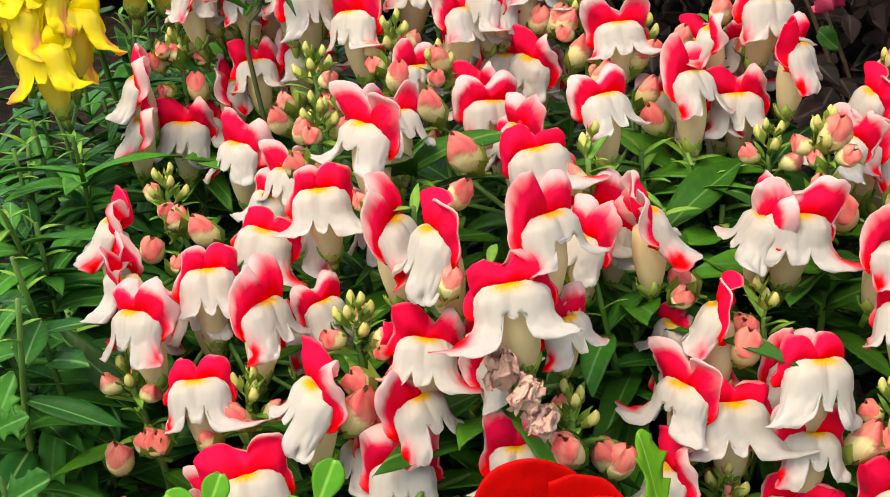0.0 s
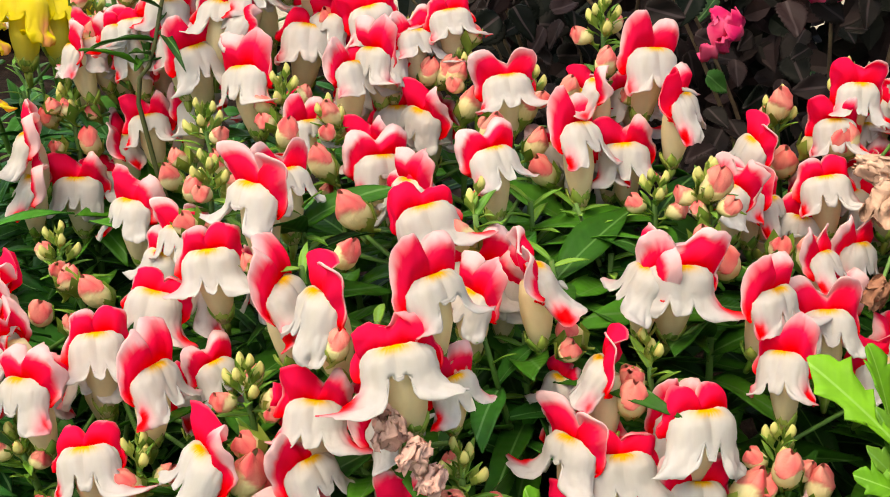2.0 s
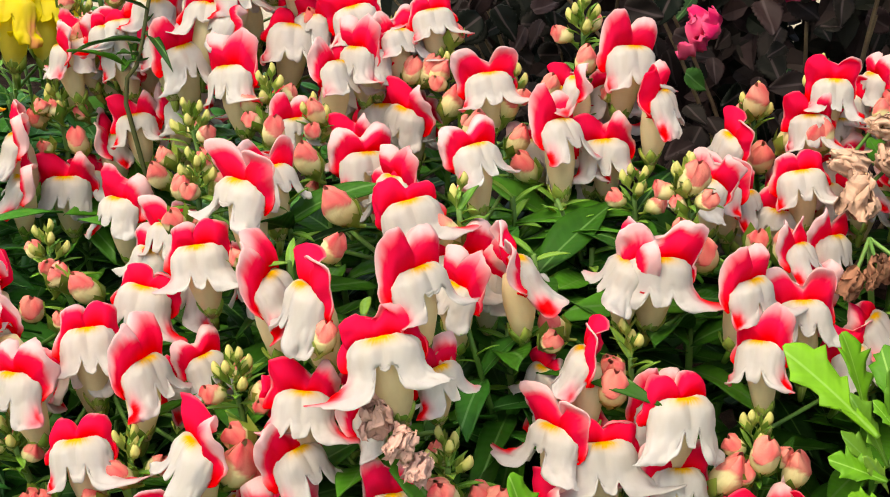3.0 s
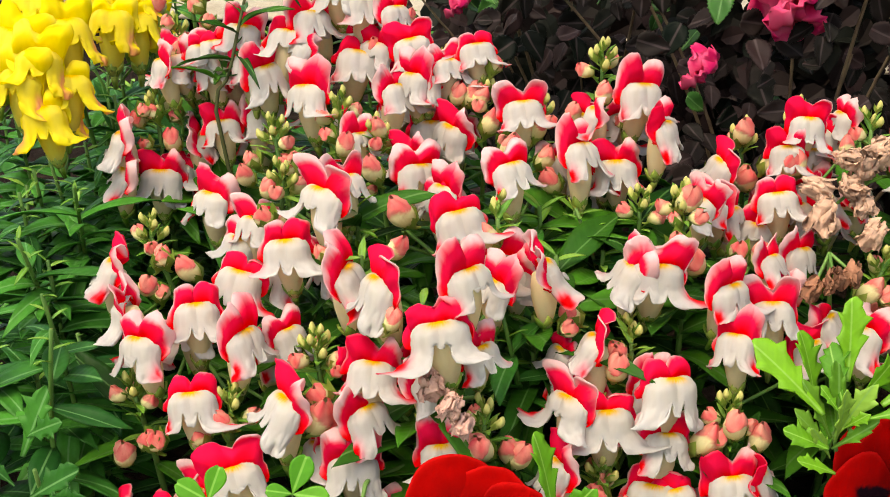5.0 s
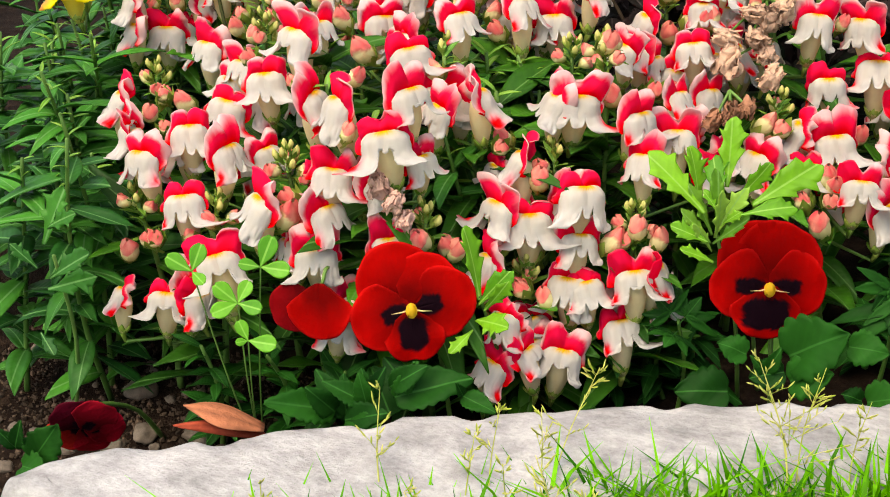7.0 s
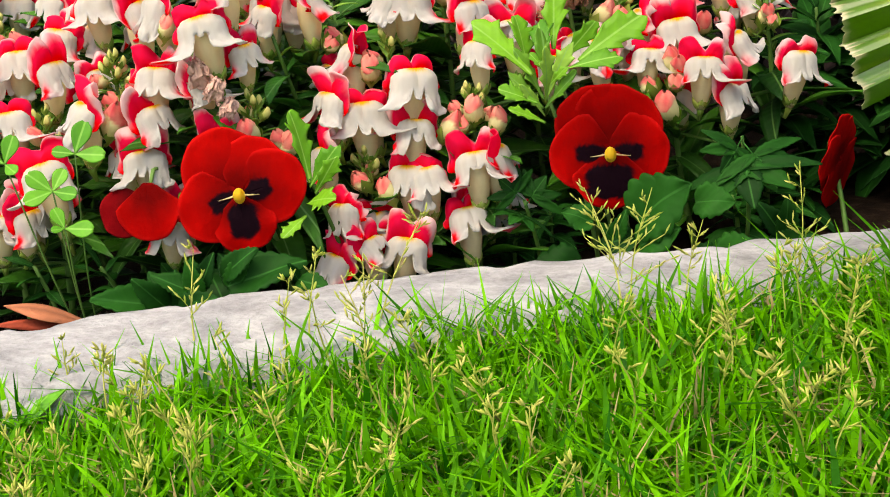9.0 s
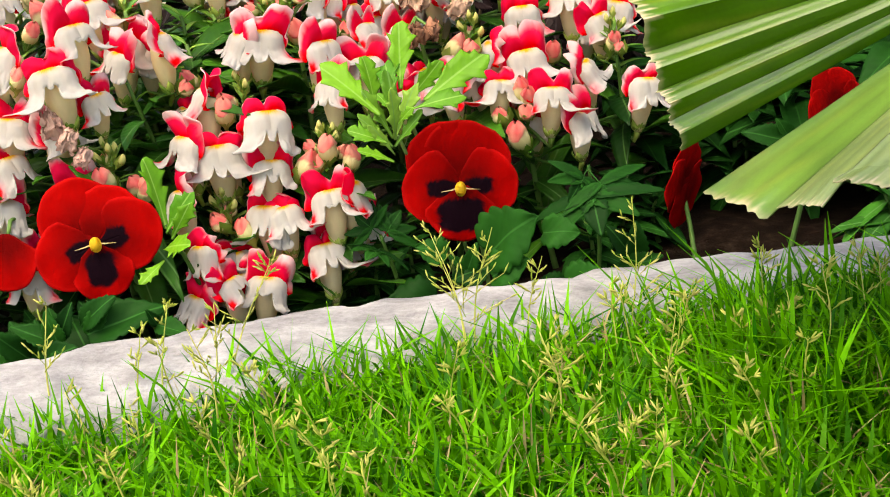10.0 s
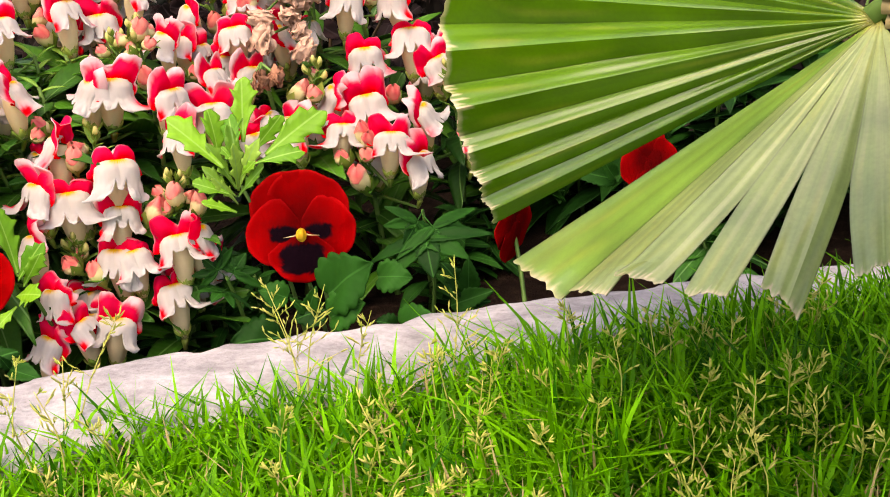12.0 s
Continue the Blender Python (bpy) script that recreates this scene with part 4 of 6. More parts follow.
def eye_mesh():
    """A small upright funnel: a yellow lip round a deep orange throat."""
    bm = bmesh.new()
    tube(bm, [(0, 0.0, 0), (0, -0.0030, 0), (0, -0.0047, 0), (0, -0.0050, -0.0002), (0, -0.0042, -0.0005), (0, -0.0026, -0.0007)], [0.0020, 0.0029, 0.0028, 0.0022, 0.0015, 0.0007], 14, True, lambda k: mix3((0.90, 0.62, 0.05), (0.45, 0.13, 0.0), (k - 0.55) * 3.5))
    bmesh.ops.scale(bm, vec=(1.05, 1.1, 1.4), verts=bm.verts[:])
    return mesh_of("eye", bm, M_PETAL)


def whisker_mesh(side):
    bm = bmesh.new()
    tube(bm, [(side * 0.001, -0.0036, 0.0006), (side * 0.005, -0.0050, -0.0002), (side * 0.0105, -0.0046, -0.0008)], [0.0006, 0.0004, 0.0001], 5, True, lambda k: (0.85, 0.72, 0.40))
    return mesh_of("whisker", bm, M_PETAL)


EYE, WHISKERS = eye_mesh(), (whisker_mesh(-1), whisker_mesh(1))


def pansy(at_, turn, nod, lean, size, foot, leaves=(), petals=None, label="", face=True, keep=(0, 1, 2, 3, 4)):
    foot = Vector((*foot, lift(*foot) - 0.003))
    ob = new("pansy")
    ob.location = foot
    off = Matrix.Translation(-foot)
    m = off @ pose(*at_, nod, lean, turn) @ Matrix.Scale(size, 4)
    back = m @ Vector((0, 0.010, 0.002))
    stem_part(ob, [(0, 0, 0), Vector(back) * 0.55 + Vector((0, 0.012, 0.006)), back + Vector((0, 0.004, 0.006)), m @ Vector((0, 0.003, 0))], 0.0016, 0.0010)
    for k in keep:
        part("petal", (petals or PETALS)[k], ob, m)
    if face:
        part("eye", EYE, ob, m, "yellow throat")
        for wk in WHISKERS:
            part("whisker", wk, ob, m)
    for start, tip, wide, roll in leaves:
        start, tip = Vector(start), Vector(tip)
        set_leaf(ob, ROUND_LEAF[0] if wide else PANSY_LEAF[len(ob.children) % 4], 0.026 if wide else 0.030, start, start.lerp(tip, 0.70 if wide else 0.84), roll, foot)
        if wide:
            continue
        aside = Vector((0.010 if roll >= 0 else -0.010, -0.002, 0.009))
        set_leaf(ob, PANSY_LEAF[len(ob.children) % 4], 0.030, start, start.lerp(tip, 0.5) + aside, -roll, foot)
    return tagged(ob, label, "pansy", "pansies along the kerb")


pansy((0.030, 0.100, 0.120), 22, -16, -4, 1.0, (0.040, 0.135), [
    ((-0.001, 0.067, 0.071), (-0.028, 0.040, 0.092), 0, 10), ((0.029, 0.077, 0.080), (0.071, 0.089, 0.099), 0, -15),
    ((0.016, 0.070, 0.077), (-0.006, 0.062, 0.096), 0, 15), ((0.016, 0.072, 0.080), (0.014, 0.070, 0.099), 0, 0),
    ((0.026, 0.078, 0.085), (0.041, 0.079, 0.099), 0, 0), ((0.062, 0.088, 0.081), (0.084, 0.079, 0.083), 0, -10),
    ((0.003, 0.072, 0.066), (-0.019, 0.079, 0.092), 0, 0), ((0.038, 0.087, 0.072), (0.014, 0.093, 0.098), 0, 0),
    ((0.022, 0.087, 0.061), (-0.002, 0.107, 0.089), 1, 0), ((0.007, 0.063, 0.070), (0.030, 0.052, 0.080), 0, 0)],
    label="large velvety dark red pansy with black blotches and yellow eye")
pansy((0.199, 0.187, 0.118), 20, -12, 3, 1.0, (0.205, 0.215), [
    ((0.214, 0.174, 0.086), (0.251, 0.158, 0.121), 1, 0), ((0.244, 0.176, 0.097), (0.272, 0.169, 0.101), 1, 10),
    ((0.217, 0.166, 0.076), (0.245, 0.156, 0.095), 1, 0), ((0.194, 0.166, 0.088), (0.174, 0.158, 0.099), 1, 0),
    ((0.257, 0.167, 0.071), (0.284, 0.159, 0.085), 1, 0), ((0.255, 0.167, 0.071), (0.242, 0.158, 0.080), 1, 0),
    ((0.214, 0.168, 0.080), (0.190, 0.158, 0.076), 1, 0), ((0.204, 0.166, 0.078), (0.198, 0.160, 0.092), 0, 0),
    ((0.186, 0.168, 0.062), (0.148, 0.154, 0.063), 1, 0)],
    PETALS2, "round velvety red pansy with black blotches beside lobed leaves")
pansy((-0.022, 0.100, 0.124), 2, -22, -8, 0.86, (-0.03, 0.145), [], [pansy_petal(180, 0.0205, 0.0330, 0.0, 0, 41), pansy_petal(-122, 0.0150, 0.0400, 0.004, 0, 42, (0.15, 0.001, 0.003))], "half-turned bright red pansy hidden behind clover leaves", False, (0, 1))
pansy((-0.121, 0.018, 0.064), 60, 28, 60, 0.68, (-0.125, 0.095), [
    ((-0.131, -0.011, 0.064), (-0.115, -0.004, 0.088), 1, 20), ((-0.137, -0.015, 0.060), (-0.113, -0.022, 0.065), 1, 0), ((-0.141, -0.012, 0.068), (-0.148, -0.018, 0.083), 0, 0)],
    [pansy_petal(a, 0.017, 0.031, 0.0015 * i, 0.012, 30 + i, tone) for i, (a, tone) in enumerate(((-28, (0.16, 0.002, 0.008)), (34, (0.20, 0.002, 0.010)), (-95, (0.05, 0.001, 0.006)), (95, (0.22, 0.003, 0.010)), (180, (0.30, 0.010, 0.008))))], "wilting dark maroon pansy drooping over bare soil", False)
pansy((0.310, 0.278, 0.088), 76, 10, 20, 0.75, (0.32, 0.235), [((0.283, 0.243, 0.054), (0.269, 0.239, 0.081), 0, 0), ((0.273, 0.238, 0.049), (0.300, 0.236, 0.056), 0, 0)], PLAIN, "shaded dark red pansy seen from the side under the palm leaf", False)
pansy((0.394, 0.221, 0.149), 40, -20, 0, 0.55, (0.36, 0.22), [((0.368, 0.333, 0.095), (0.338, 0.322, 0.110), 0, 0), ((0.385, 0.337, 0.093), (0.413, 0.332, 0.094), 0, 0)], PLAIN, "bright red pansy behind the pleated palm leaf", False)


# ---- clover sprig, lobed daisy plants ----
def heart_leaf(length, width, seed):
    bm = bmesh.new()
    s = random.Random(seed).random() * 9

    def f(u, v):
        w = width * 0.5 * math.sin(math.pi * (0.02 + 0.90 * v) ** 1.5) ** 0.8
        return Vector((u * w, length * (v - 0.06 * hump(u, 0, 0.4) * v**6 - 0.06 * u * u * v**4), -0.12 * length * v * v + 0.18 * w * abs(u) + 0.03 * width * math.sin(5 * v + s)))

    sheet(bm, f, 8, 10, None, -0.0004)
    return mesh_of("leaflet", bm, M_BRIGHT)


HEARTS = [heart_leaf(0.0125, 0.0074, i) for i in range(3)]


def clover(foot, fans, label):
    foot = Vector((*foot, lift(*foot) - 0.003))
    ob = new("clover")
    ob.location = foot
    for k, (hub, tips) in enumerate(fans):
        hub = Vector(hub)
        stem_part(ob, [(0, 0, 0), (hub - foot) * 0.5 + Vector((0.004, -0.010, 0.008)), hub - foot], 0.0005, 0.0004, "stalk")
        for i, tip in enumerate(tips):
            set_leaf(ob, HEARTS[(i + k) % 3], 0.0125, hub, hub.lerp(Vector(tip), 0.86), 0, foot, "leaflet")
    return tagged(ob, label, "clover")


clover((-0.055, 0.085), [
    ((-0.067, 0.050, 0.150), ((-0.081, 0.046, 0.160), (-0.063, 0.056, 0.166), (-0.056, 0.043, 0.148))),
    ((-0.035, 0.062, 0.152), ((-0.030, 0.069, 0.170), (-0.017, 0.064, 0.152), (-0.046, 0.056, 0.156))),
    ((-0.042, 0.049, 0.137), ((-0.055, 0.046, 0.149), (-0.038, 0.057, 0.149), (-0.052, 0.035, 0.136), (-0.026, 0.047, 0.137))),
    ((-0.034, 0.042, 0.121), ((-0.040, 0.043, 0.133), (-0.038, 0.035, 0.123), (-0.016, 0.042, 0.122)))], "bright green clover sprig with notched leaflets")


def palmate_leaf(length, seed, mat):
    """Five or seven toothed fingers spread from one point."""
    rnd = random.Random(seed)
    bm = bmesh.new()
    for i, turn in enumerate((0, -42, 42, -86, 86)):
        ln, a, s = length * (1 - 0.13 * (i + 1) // 2 * 0.9) * rnd.uniform(0.85, 1.05), radians(turn), rnd.random() * 9

        def f(u, v):
            saw = (6 * v) % 1.0
            w = 0.19 * length * math.sin(math.pi * (0.06 + 0.92 * v) ** 0.8) ** 0.9 * (1 + 0.25 * (saw - 0.5) * abs(u)) + 0.0003
            x, y = u * w, ln * v
            return Vector((x * math.cos(a) + y * math.sin(a), 0.36 * length + y * math.cos(a) * 0.66 - x * math.sin(a) * 0.66, -0.20 * ln * v * v + 0.25 * w * abs(u) + 0.0002 * i))

        sheet(bm, f, 4, 20, None, -0.0004)
    tube(bm, [(0, 0, 0.002), (0, 0.36 * length, 0)], [0.0006, 0.0005], 5)
    return mesh_of("leaf", bm, mat)


EDGE = ((0.00, 0.06), (0.22, 0.13), (0.38, 0.24), (0.52, 0.52), (0.55, 0.34), (0.66, 0.38), (0.80, 0.52), (0.80, 0.32), (0.88, 0.28), (0.94, 0.20), (1.00, 0.02))


def oak_leaf(length, width, seed, mat, teeth=1.0):
    """A leaf narrow at its foot and cut into pointed, forward-reaching lobes; its two sides differ."""
    rnd = random.Random(seed)
    s = rnd.random() * 9
    sides = {k: [(v + rnd.uniform(-0.03, 0.03) * (0 < i < 10), w * rnd.uniform(0.75, 1.2)) for i, (v, w) in enumerate(EDGE)] for k in (-1, 1)}
    bm = bmesh.new()

    def f(u, v):
        x = v * (len(EDGE) - 1)
        i = min(len(EDGE) - 2, int(x))
        t = x - i
        (v0, w0), (v1, w1) = sides[1 if u >= 0 else -1][i : i + 2]
        across, up = (w0 + (w1 - w0) * t) * width * abs(u), v + (v0 + (v1 - v0) * t - v) * abs(u)
        side = 1 if u >= 0 else -1
        return Vector((side * across + 0.05 * length * up * up * math.sin(s), length * up, -0.14 * length * up * up + 0.20 * across + 0.04 * width * math.sin(6 * up + s) * u))

    sheet(bm, f, 4, 40, None, -0.0004)
    return mesh_of("leaf", bm, mat)


LOBED = [oak_leaf(0.036, 0.0145 + 0.003 * (i % 2), i, M_LOBED) for i in range(4)]
LOBED_MID = [oak_leaf(0.030, 0.013, i + 30, M_LEFT) for i in range(4)]
LOBED_SHADED = [palmate_leaf(0.036, i + 7, M_PLEAF) for i in range(3)]


def daisy_plant(foot, top, leaves, label, meshes=None):
    foot, top = Vector((*foot, lift(*foot) - 0.003)), Vector(top)
    ob = new("leafy_plant")
    ob.location = foot
    stem_part(ob, [(0, 0, 0), (top - foot) * 0.5 + Vector((0.003, 0.006, 0)), top - foot], 0.0015, 0.0010)
    for i, (start, tip, roll) in enumerate(leaves):
        set_leaf(ob, (meshes or LOBED)[i % len(meshes or LOBED)], 0.036, start, tip, roll, foot)
    return tagged(ob, label, "leafy plant")


daisy_plant((0.195, 0.235), (0.171, 0.182, 0.171), [
    ((0.173, 0.184, 0.174), (0.172, 0.198, 0.208), 0), ((0.188, 0.175, 0.170), (0.218, 0.192, 0.192), 0),
    ((0.165, 0.170, 0.164), (0.134, 0.176, 0.193), 10), ((0.161, 0.175, 0.165), (0.154, 0.194, 0.192), 35),
    ((0.179, 0.178, 0.170), (0.195, 0.193, 0.187), 25), ((0.184, 0.166, 0.168), (0.210, 0.174, 0.175), -15),
    ((0.172, 0.172, 0.164), (0.163, 0.176, 0.175), 10), ((0.169, 0.164, 0.151), (0.151, 0.158, 0.161), 0),
    ((0.173, 0.160, 0.142), (0.159, 0.150, 0.153), 20), ((0.172, 0.175, 0.169), (0.163, 0.190, 0.189), -25),
    ((0.174, 0.170, 0.159), (0.183, 0.167, 0.169), 0)], "bright green leafy plant with deeply lobed leaves behind a pansy")
LOBED_YOUNG = [oak_leaf(0.036, 0.0095 + 0.001 * i, i + 50, M_SPRIG) for i in range(3)]
daisy_plant((0.185, 0.225), (0.170, 0.180, 0.150), [
    ((0.171, 0.176, 0.152), (0.171, 0.176, 0.186), 10), ((0.170, 0.175, 0.150), (0.183, 0.172, 0.180), -20), ((0.169, 0.175, 0.150), (0.158, 0.172, 0.178), 20),
    ((0.170, 0.173, 0.146), (0.187, 0.166, 0.166), 0), ((0.169, 0.173, 0.146), (0.155, 0.166, 0.166), 0), ((0.171, 0.172, 0.150), (0.176, 0.164, 0.178), 30),
    ((0.170, 0.172, 0.142), (0.164, 0.160, 0.162), 0)], "pale young shoot with narrow lobed leaves behind a pansy", LOBED_YOUNG)
daisy_plant((0.065, 0.15), (0.061, 0.118, 0.124), [
    ((0.061, 0.117, 0.122), (0.052, 0.129, 0.158), 40), ((0.061, 0.116, 0.120), (0.077, 0.116, 0.142), 0),
    ((0.064, 0.115, 0.117), (0.078, 0.113, 0.136), 30), ((0.061, 0.112, 0.113), (0.081, 0.095, 0.124), 0), ((0.059, 0.113, 0.106), (0.053, 0.096, 0.101), 0)], "bright green upright lobed leaves beside a red pansy")
# toothed plants whose dark colour includes the shade beneath the palm
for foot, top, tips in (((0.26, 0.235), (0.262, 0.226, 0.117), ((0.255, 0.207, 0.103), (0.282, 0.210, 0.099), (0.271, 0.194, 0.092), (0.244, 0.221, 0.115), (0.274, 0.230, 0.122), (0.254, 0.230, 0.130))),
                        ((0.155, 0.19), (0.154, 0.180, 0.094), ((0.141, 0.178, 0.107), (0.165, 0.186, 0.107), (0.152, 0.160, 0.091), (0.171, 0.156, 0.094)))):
    daisy_plant(foot, top, [(Vector(top) - Vector((0, 0, 0.004 * i)), tip, 20 * (i % 3 - 1)) for i, tip in enumerate(tips[:3])], "green leafy plant with toothed leaves low in the bed, coloured dark as in shade", LOBED_SHADED)


# ---- fan palm leaf hanging over the lawn ----
def palm_material():
    m, nt, b = material("palm leaf")
    at = nt.nodes.new("ShaderNodeVertexColor")
    at.layer_name = "tint"
    co = nt.nodes.new("ShaderNodeTexCoord")
    n1 = node(nt, "ShaderNodeTexNoise", Scale=38.0, Detail=6.0)
    nt.links.new(co.outputs["Object"], n1.inputs["Vector"])
    n2 = node(nt, "ShaderNodeTexNoise", Scale=600.0, Detail=2.0)
    nt.links.new(co.outputs["Object"], n2.inputs["Vector"])
    c = blend(nt, 1.0, at.outputs[0], ramp(nt, n1.outputs[0], (0.3, (0.70, 0.74, 0.7)), (0.65, (1.1, 1.08, 1.0))), "MULTIPLY")
    c = blend(nt, 0.35, c, ramp(nt, n2.outputs[0], (0.35, (0.75, 0.75, 0.7)), (0.6, (1.0, 1.0, 1.0))), "MULTIPLY")
    nt.links.new(c, b.inputs["Base Color"])
    b.inputs["Roughness"].default_value = 0.34
    b.inputs["Specular IOR Level"].default_value = 0.60
    bumped(nt, b, n1.outputs[0], 0.06, 0.002)
    tr = nt.nodes.new("ShaderNodeBsdfTranslucent")
    nt.links.new(c, tr.inputs[0])
    mx = node(nt, "ShaderNodeMixShader", Fac=0.06)
    nt.links.new(b.outputs[0], mx.inputs[1])
    nt.links.new(tr.outputs[0], mx.inputs[2])
    nt.links.new(mx.outputs[0], nt.nodes["Material Output"].inputs[0])
    return m


M_PALM = palm_material()


def palm_leaflet(parent, hub, a, b, face, fold, tones, seed, split=(1.0, 1.0), join=None, ragged=0.0012):
    """One pleat of the fan, folded along its middle, from the hub to its torn square tip between a and b; beyond split its edges leave the lines to join."""
    rnd = random.Random(seed)
    s = rnd.random() * 9
    a, b, hub, face = Vector(a), Vector(b), Vector(hub), Vector(face).normalized()
    ja, jb = (Vector(q) for q in (join or (a, b)))
    bm = bmesh.new()

    def f(u, v):
        k = (u + 1) / 2
        left = ja.lerp(a, max(0.0, (v - split[0]) / max(0.01, 1 - split[0])))
        right = jb.lerp(b, max(0.0, (v - split[1]) / max(0.01, 1 - split[1])))
        tip = left.lerp(right, k)
        tear = 1 + ragged / (tip - hub).length * (noise.noise((u * 5 + s, s, 1.0)) * 1.8 + noise.noise((u * 9 + s, s, 4.0)) * 0.7) * max(0.0, v - 0.85) / 0.15
        width = (ja - jb).length * v
        ridge = face * (fold * width * ((1 + u) / 1.25 if u < 0.25 else (1 - u) / 0.75) + 0.008 * width * math.sin(9 * u + s))
        return hub.lerp(tip, v * tear) + ridge + face * (0.0007 * noise.noise((v * 5, u + s, s)))

    def tint(u, v):
        c = tones[0]
        fibre = noise.noise((u * 60 + s, v * 0.8, 0.0)) + 0.8 * noise.noise((u * 21 + s, v * 0.5, 4.0))
        c = mix3(c, tuple(q * 0.72 for q in c), 0.40 + 0.4 * fibre)
        c = mix3(c, (0.42, 0.40, 0.06), max(0.0, noise.noise((u * 2 + s, v * 4, 2.0)) - 0.25) * 0.6)
        # both edges of each pleat drawn darker
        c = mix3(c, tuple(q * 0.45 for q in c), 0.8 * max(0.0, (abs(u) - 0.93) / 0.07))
        streak = max(0.0, noise.noise((u * 19 + s, 3.0, s)) - 0.1) * 0.30
        dry = (v - 0.990 + streak * 0.14 + 0.02 * noise.noise((u * 12 + s, 0, 0))) / 0.02
        c = mix3(c, (0.58, 0.47, 0.33), dry)
        return mix3(c, (0.30, 0.29, 0.06), (0.07 - v) / 0.06)

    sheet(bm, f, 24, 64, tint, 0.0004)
    me = mesh_of("leaflet", bm, M_PALM)
    for q in me.polygons:
        q.use_smooth = False
    return part("leaflet", me, parent)


def fan_palm():
    hub = Vector((0.491, 0.059, 0.268))
    ob = new("palm_leaf")
    valleys = [(0.357, 0.186, 0.340), (0.332, 0.154, 0.315), (0.313, 0.128, 0.295), (0.305, 0.113, 0.281), (0.304, 0.097, 0.260), (0.307, 0.081, 0.236), (0.314, 0.072, 0.215), (0.319, 0.071, 0.199), (0.323, 0.070, 0.186), (0.327, 0.074, 0.172)]
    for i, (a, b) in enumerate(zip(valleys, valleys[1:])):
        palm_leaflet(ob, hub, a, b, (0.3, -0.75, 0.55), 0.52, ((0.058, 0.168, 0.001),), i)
    # free blades of the lower half: tip corners, lines where they join, where they part
    blades = (
        ((0.336, 0.071, 0.154), (0.364, 0.008, 0.165), (0.336, 0.071, 0.154), (0.366, 0.007, 0.168), 1.0, 0.94, 0.03),
        ((0.368, 0.007, 0.170), (0.385, -0.012, 0.178), (0.366, 0.007, 0.168), (0.386, -0.014, 0.183), 0.94, 0.92, 0.05),
        ((0.387, -0.013, 0.187), (0.406, -0.024, 0.188), (0.386, -0.014, 0.183), (0.410, -0.027, 0.187), 0.92, 0.67, 0.05),
        ((0.414, -0.028, 0.186), (0.430, -0.036, 0.189), (0.410, -0.027, 0.187), (0.435, -0.038, 0.190), 0.67, 0.54, 0.04),
        ((0.442, -0.038, 0.194), (0.455, -0.045, 0.185), (0.435, -0.038, 0.190), (0.466, -0.042, 0.193), 0.54, 0.60, 0.14),
        ((0.475, -0.040, 0.200), (0.490, -0.039, 0.204), (0.466, -0.042, 0.193), (0.495, -0.038, 0.207), 0.60, 0.60, 0.05),
        ((0.501, -0.037, 0.207), (0.518, -0.029, 0.219), (0.495, -0.038, 0.207), (0.522, -0.027, 0.222), 0.60, 0.60, 0.05))
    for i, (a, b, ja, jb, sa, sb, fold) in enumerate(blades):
        # paler tone paints in the sky sheen on these upturned blades
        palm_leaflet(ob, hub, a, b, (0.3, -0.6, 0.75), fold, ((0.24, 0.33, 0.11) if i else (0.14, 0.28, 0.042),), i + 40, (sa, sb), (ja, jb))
    # the leaf stalk leads away out of sight to a trunk beside the lawn
    foot = Vector((0.95, 0.10, lift(0.95, 0.10)))
    stem_part(ob, [hub + Vector((-0.004, 0.002, 0.0)), hub + Vector((0.10, 0.02, 0.06)), hub + Vector((0.30, 0.04, 0.05)), foot], 0.005, 0.011, "leaf_stalk", M_LEAFSTALK, 8)
    bm = bmesh.new()
    for k in range(7):
        tube(bm, [hub + Vector((-0.002 + 0.002 * k, -0.004, -0.006 * k + 0.012)), hub + Vector((0.014 + 0.002 * k, -0.010, -0.007 * k + 0.013))], [0.0034, 0.0026], 6)
    part("hastula", mesh_of("hastula", bm, M_STRAW), ob, None, "pale dry knuckle where the pleats meet")
    return tagged(ob, "large pleated green fan palm leaf with torn dry tips", "palm leaf")


M_LEAFSTALK = leaf_material("palm stalk", (0.10, 0.20, 0.04), (0.16, 0.28, 0.06), (0.2, 0.3, 0.08), 0.4, 0.0, 0.0)
fan_palm()


def shading_palm(hub, wide, deep, seed):
    """More leaves of the same palm, unseen, added overhead to shade this part of the lawn."""
    ob = new("palm_leaf")
    hub = Vector(hub)
    rim = [hub + Vector((wide * math.cos(a), deep * math.sin(a), -0.231 * deep * math.sin(a) + 0.008 * math.sin(3 * a))) for a in (radians(85 + 10 * k) for k in range(19))]
    for i, (a, b) in enumerate(zip(rim, rim[1:])):
        palm_leaflet(ob, hub, a, b, (0, 0, 1), 0.25, ((0.10, 0.27, 0.022),), i + seed)
    foot = Vector((0.99 + 0.03 * hub.z, 0.08, lift(1.0, 0.08)))
    stem_part(ob, [hub, hub + Vector((0.10, 0.02, 0.02)), foot], 0.005, 0.011, "leaf_stalk", M_LEAFSTALK, 8)
    return tagged(ob, "unseen pleated green fan palm leaf added to shade the lawn", "palm leaf")


shading_palm((0.80, -0.13, 0.370), 0.48, 0.17, 80)
shading_palm((0.84, -0.20, 0.46), 0.47, 0.24, 120)
shading_palm((0.90, -0.02, 0.40), 0.34, 0.20, 160)


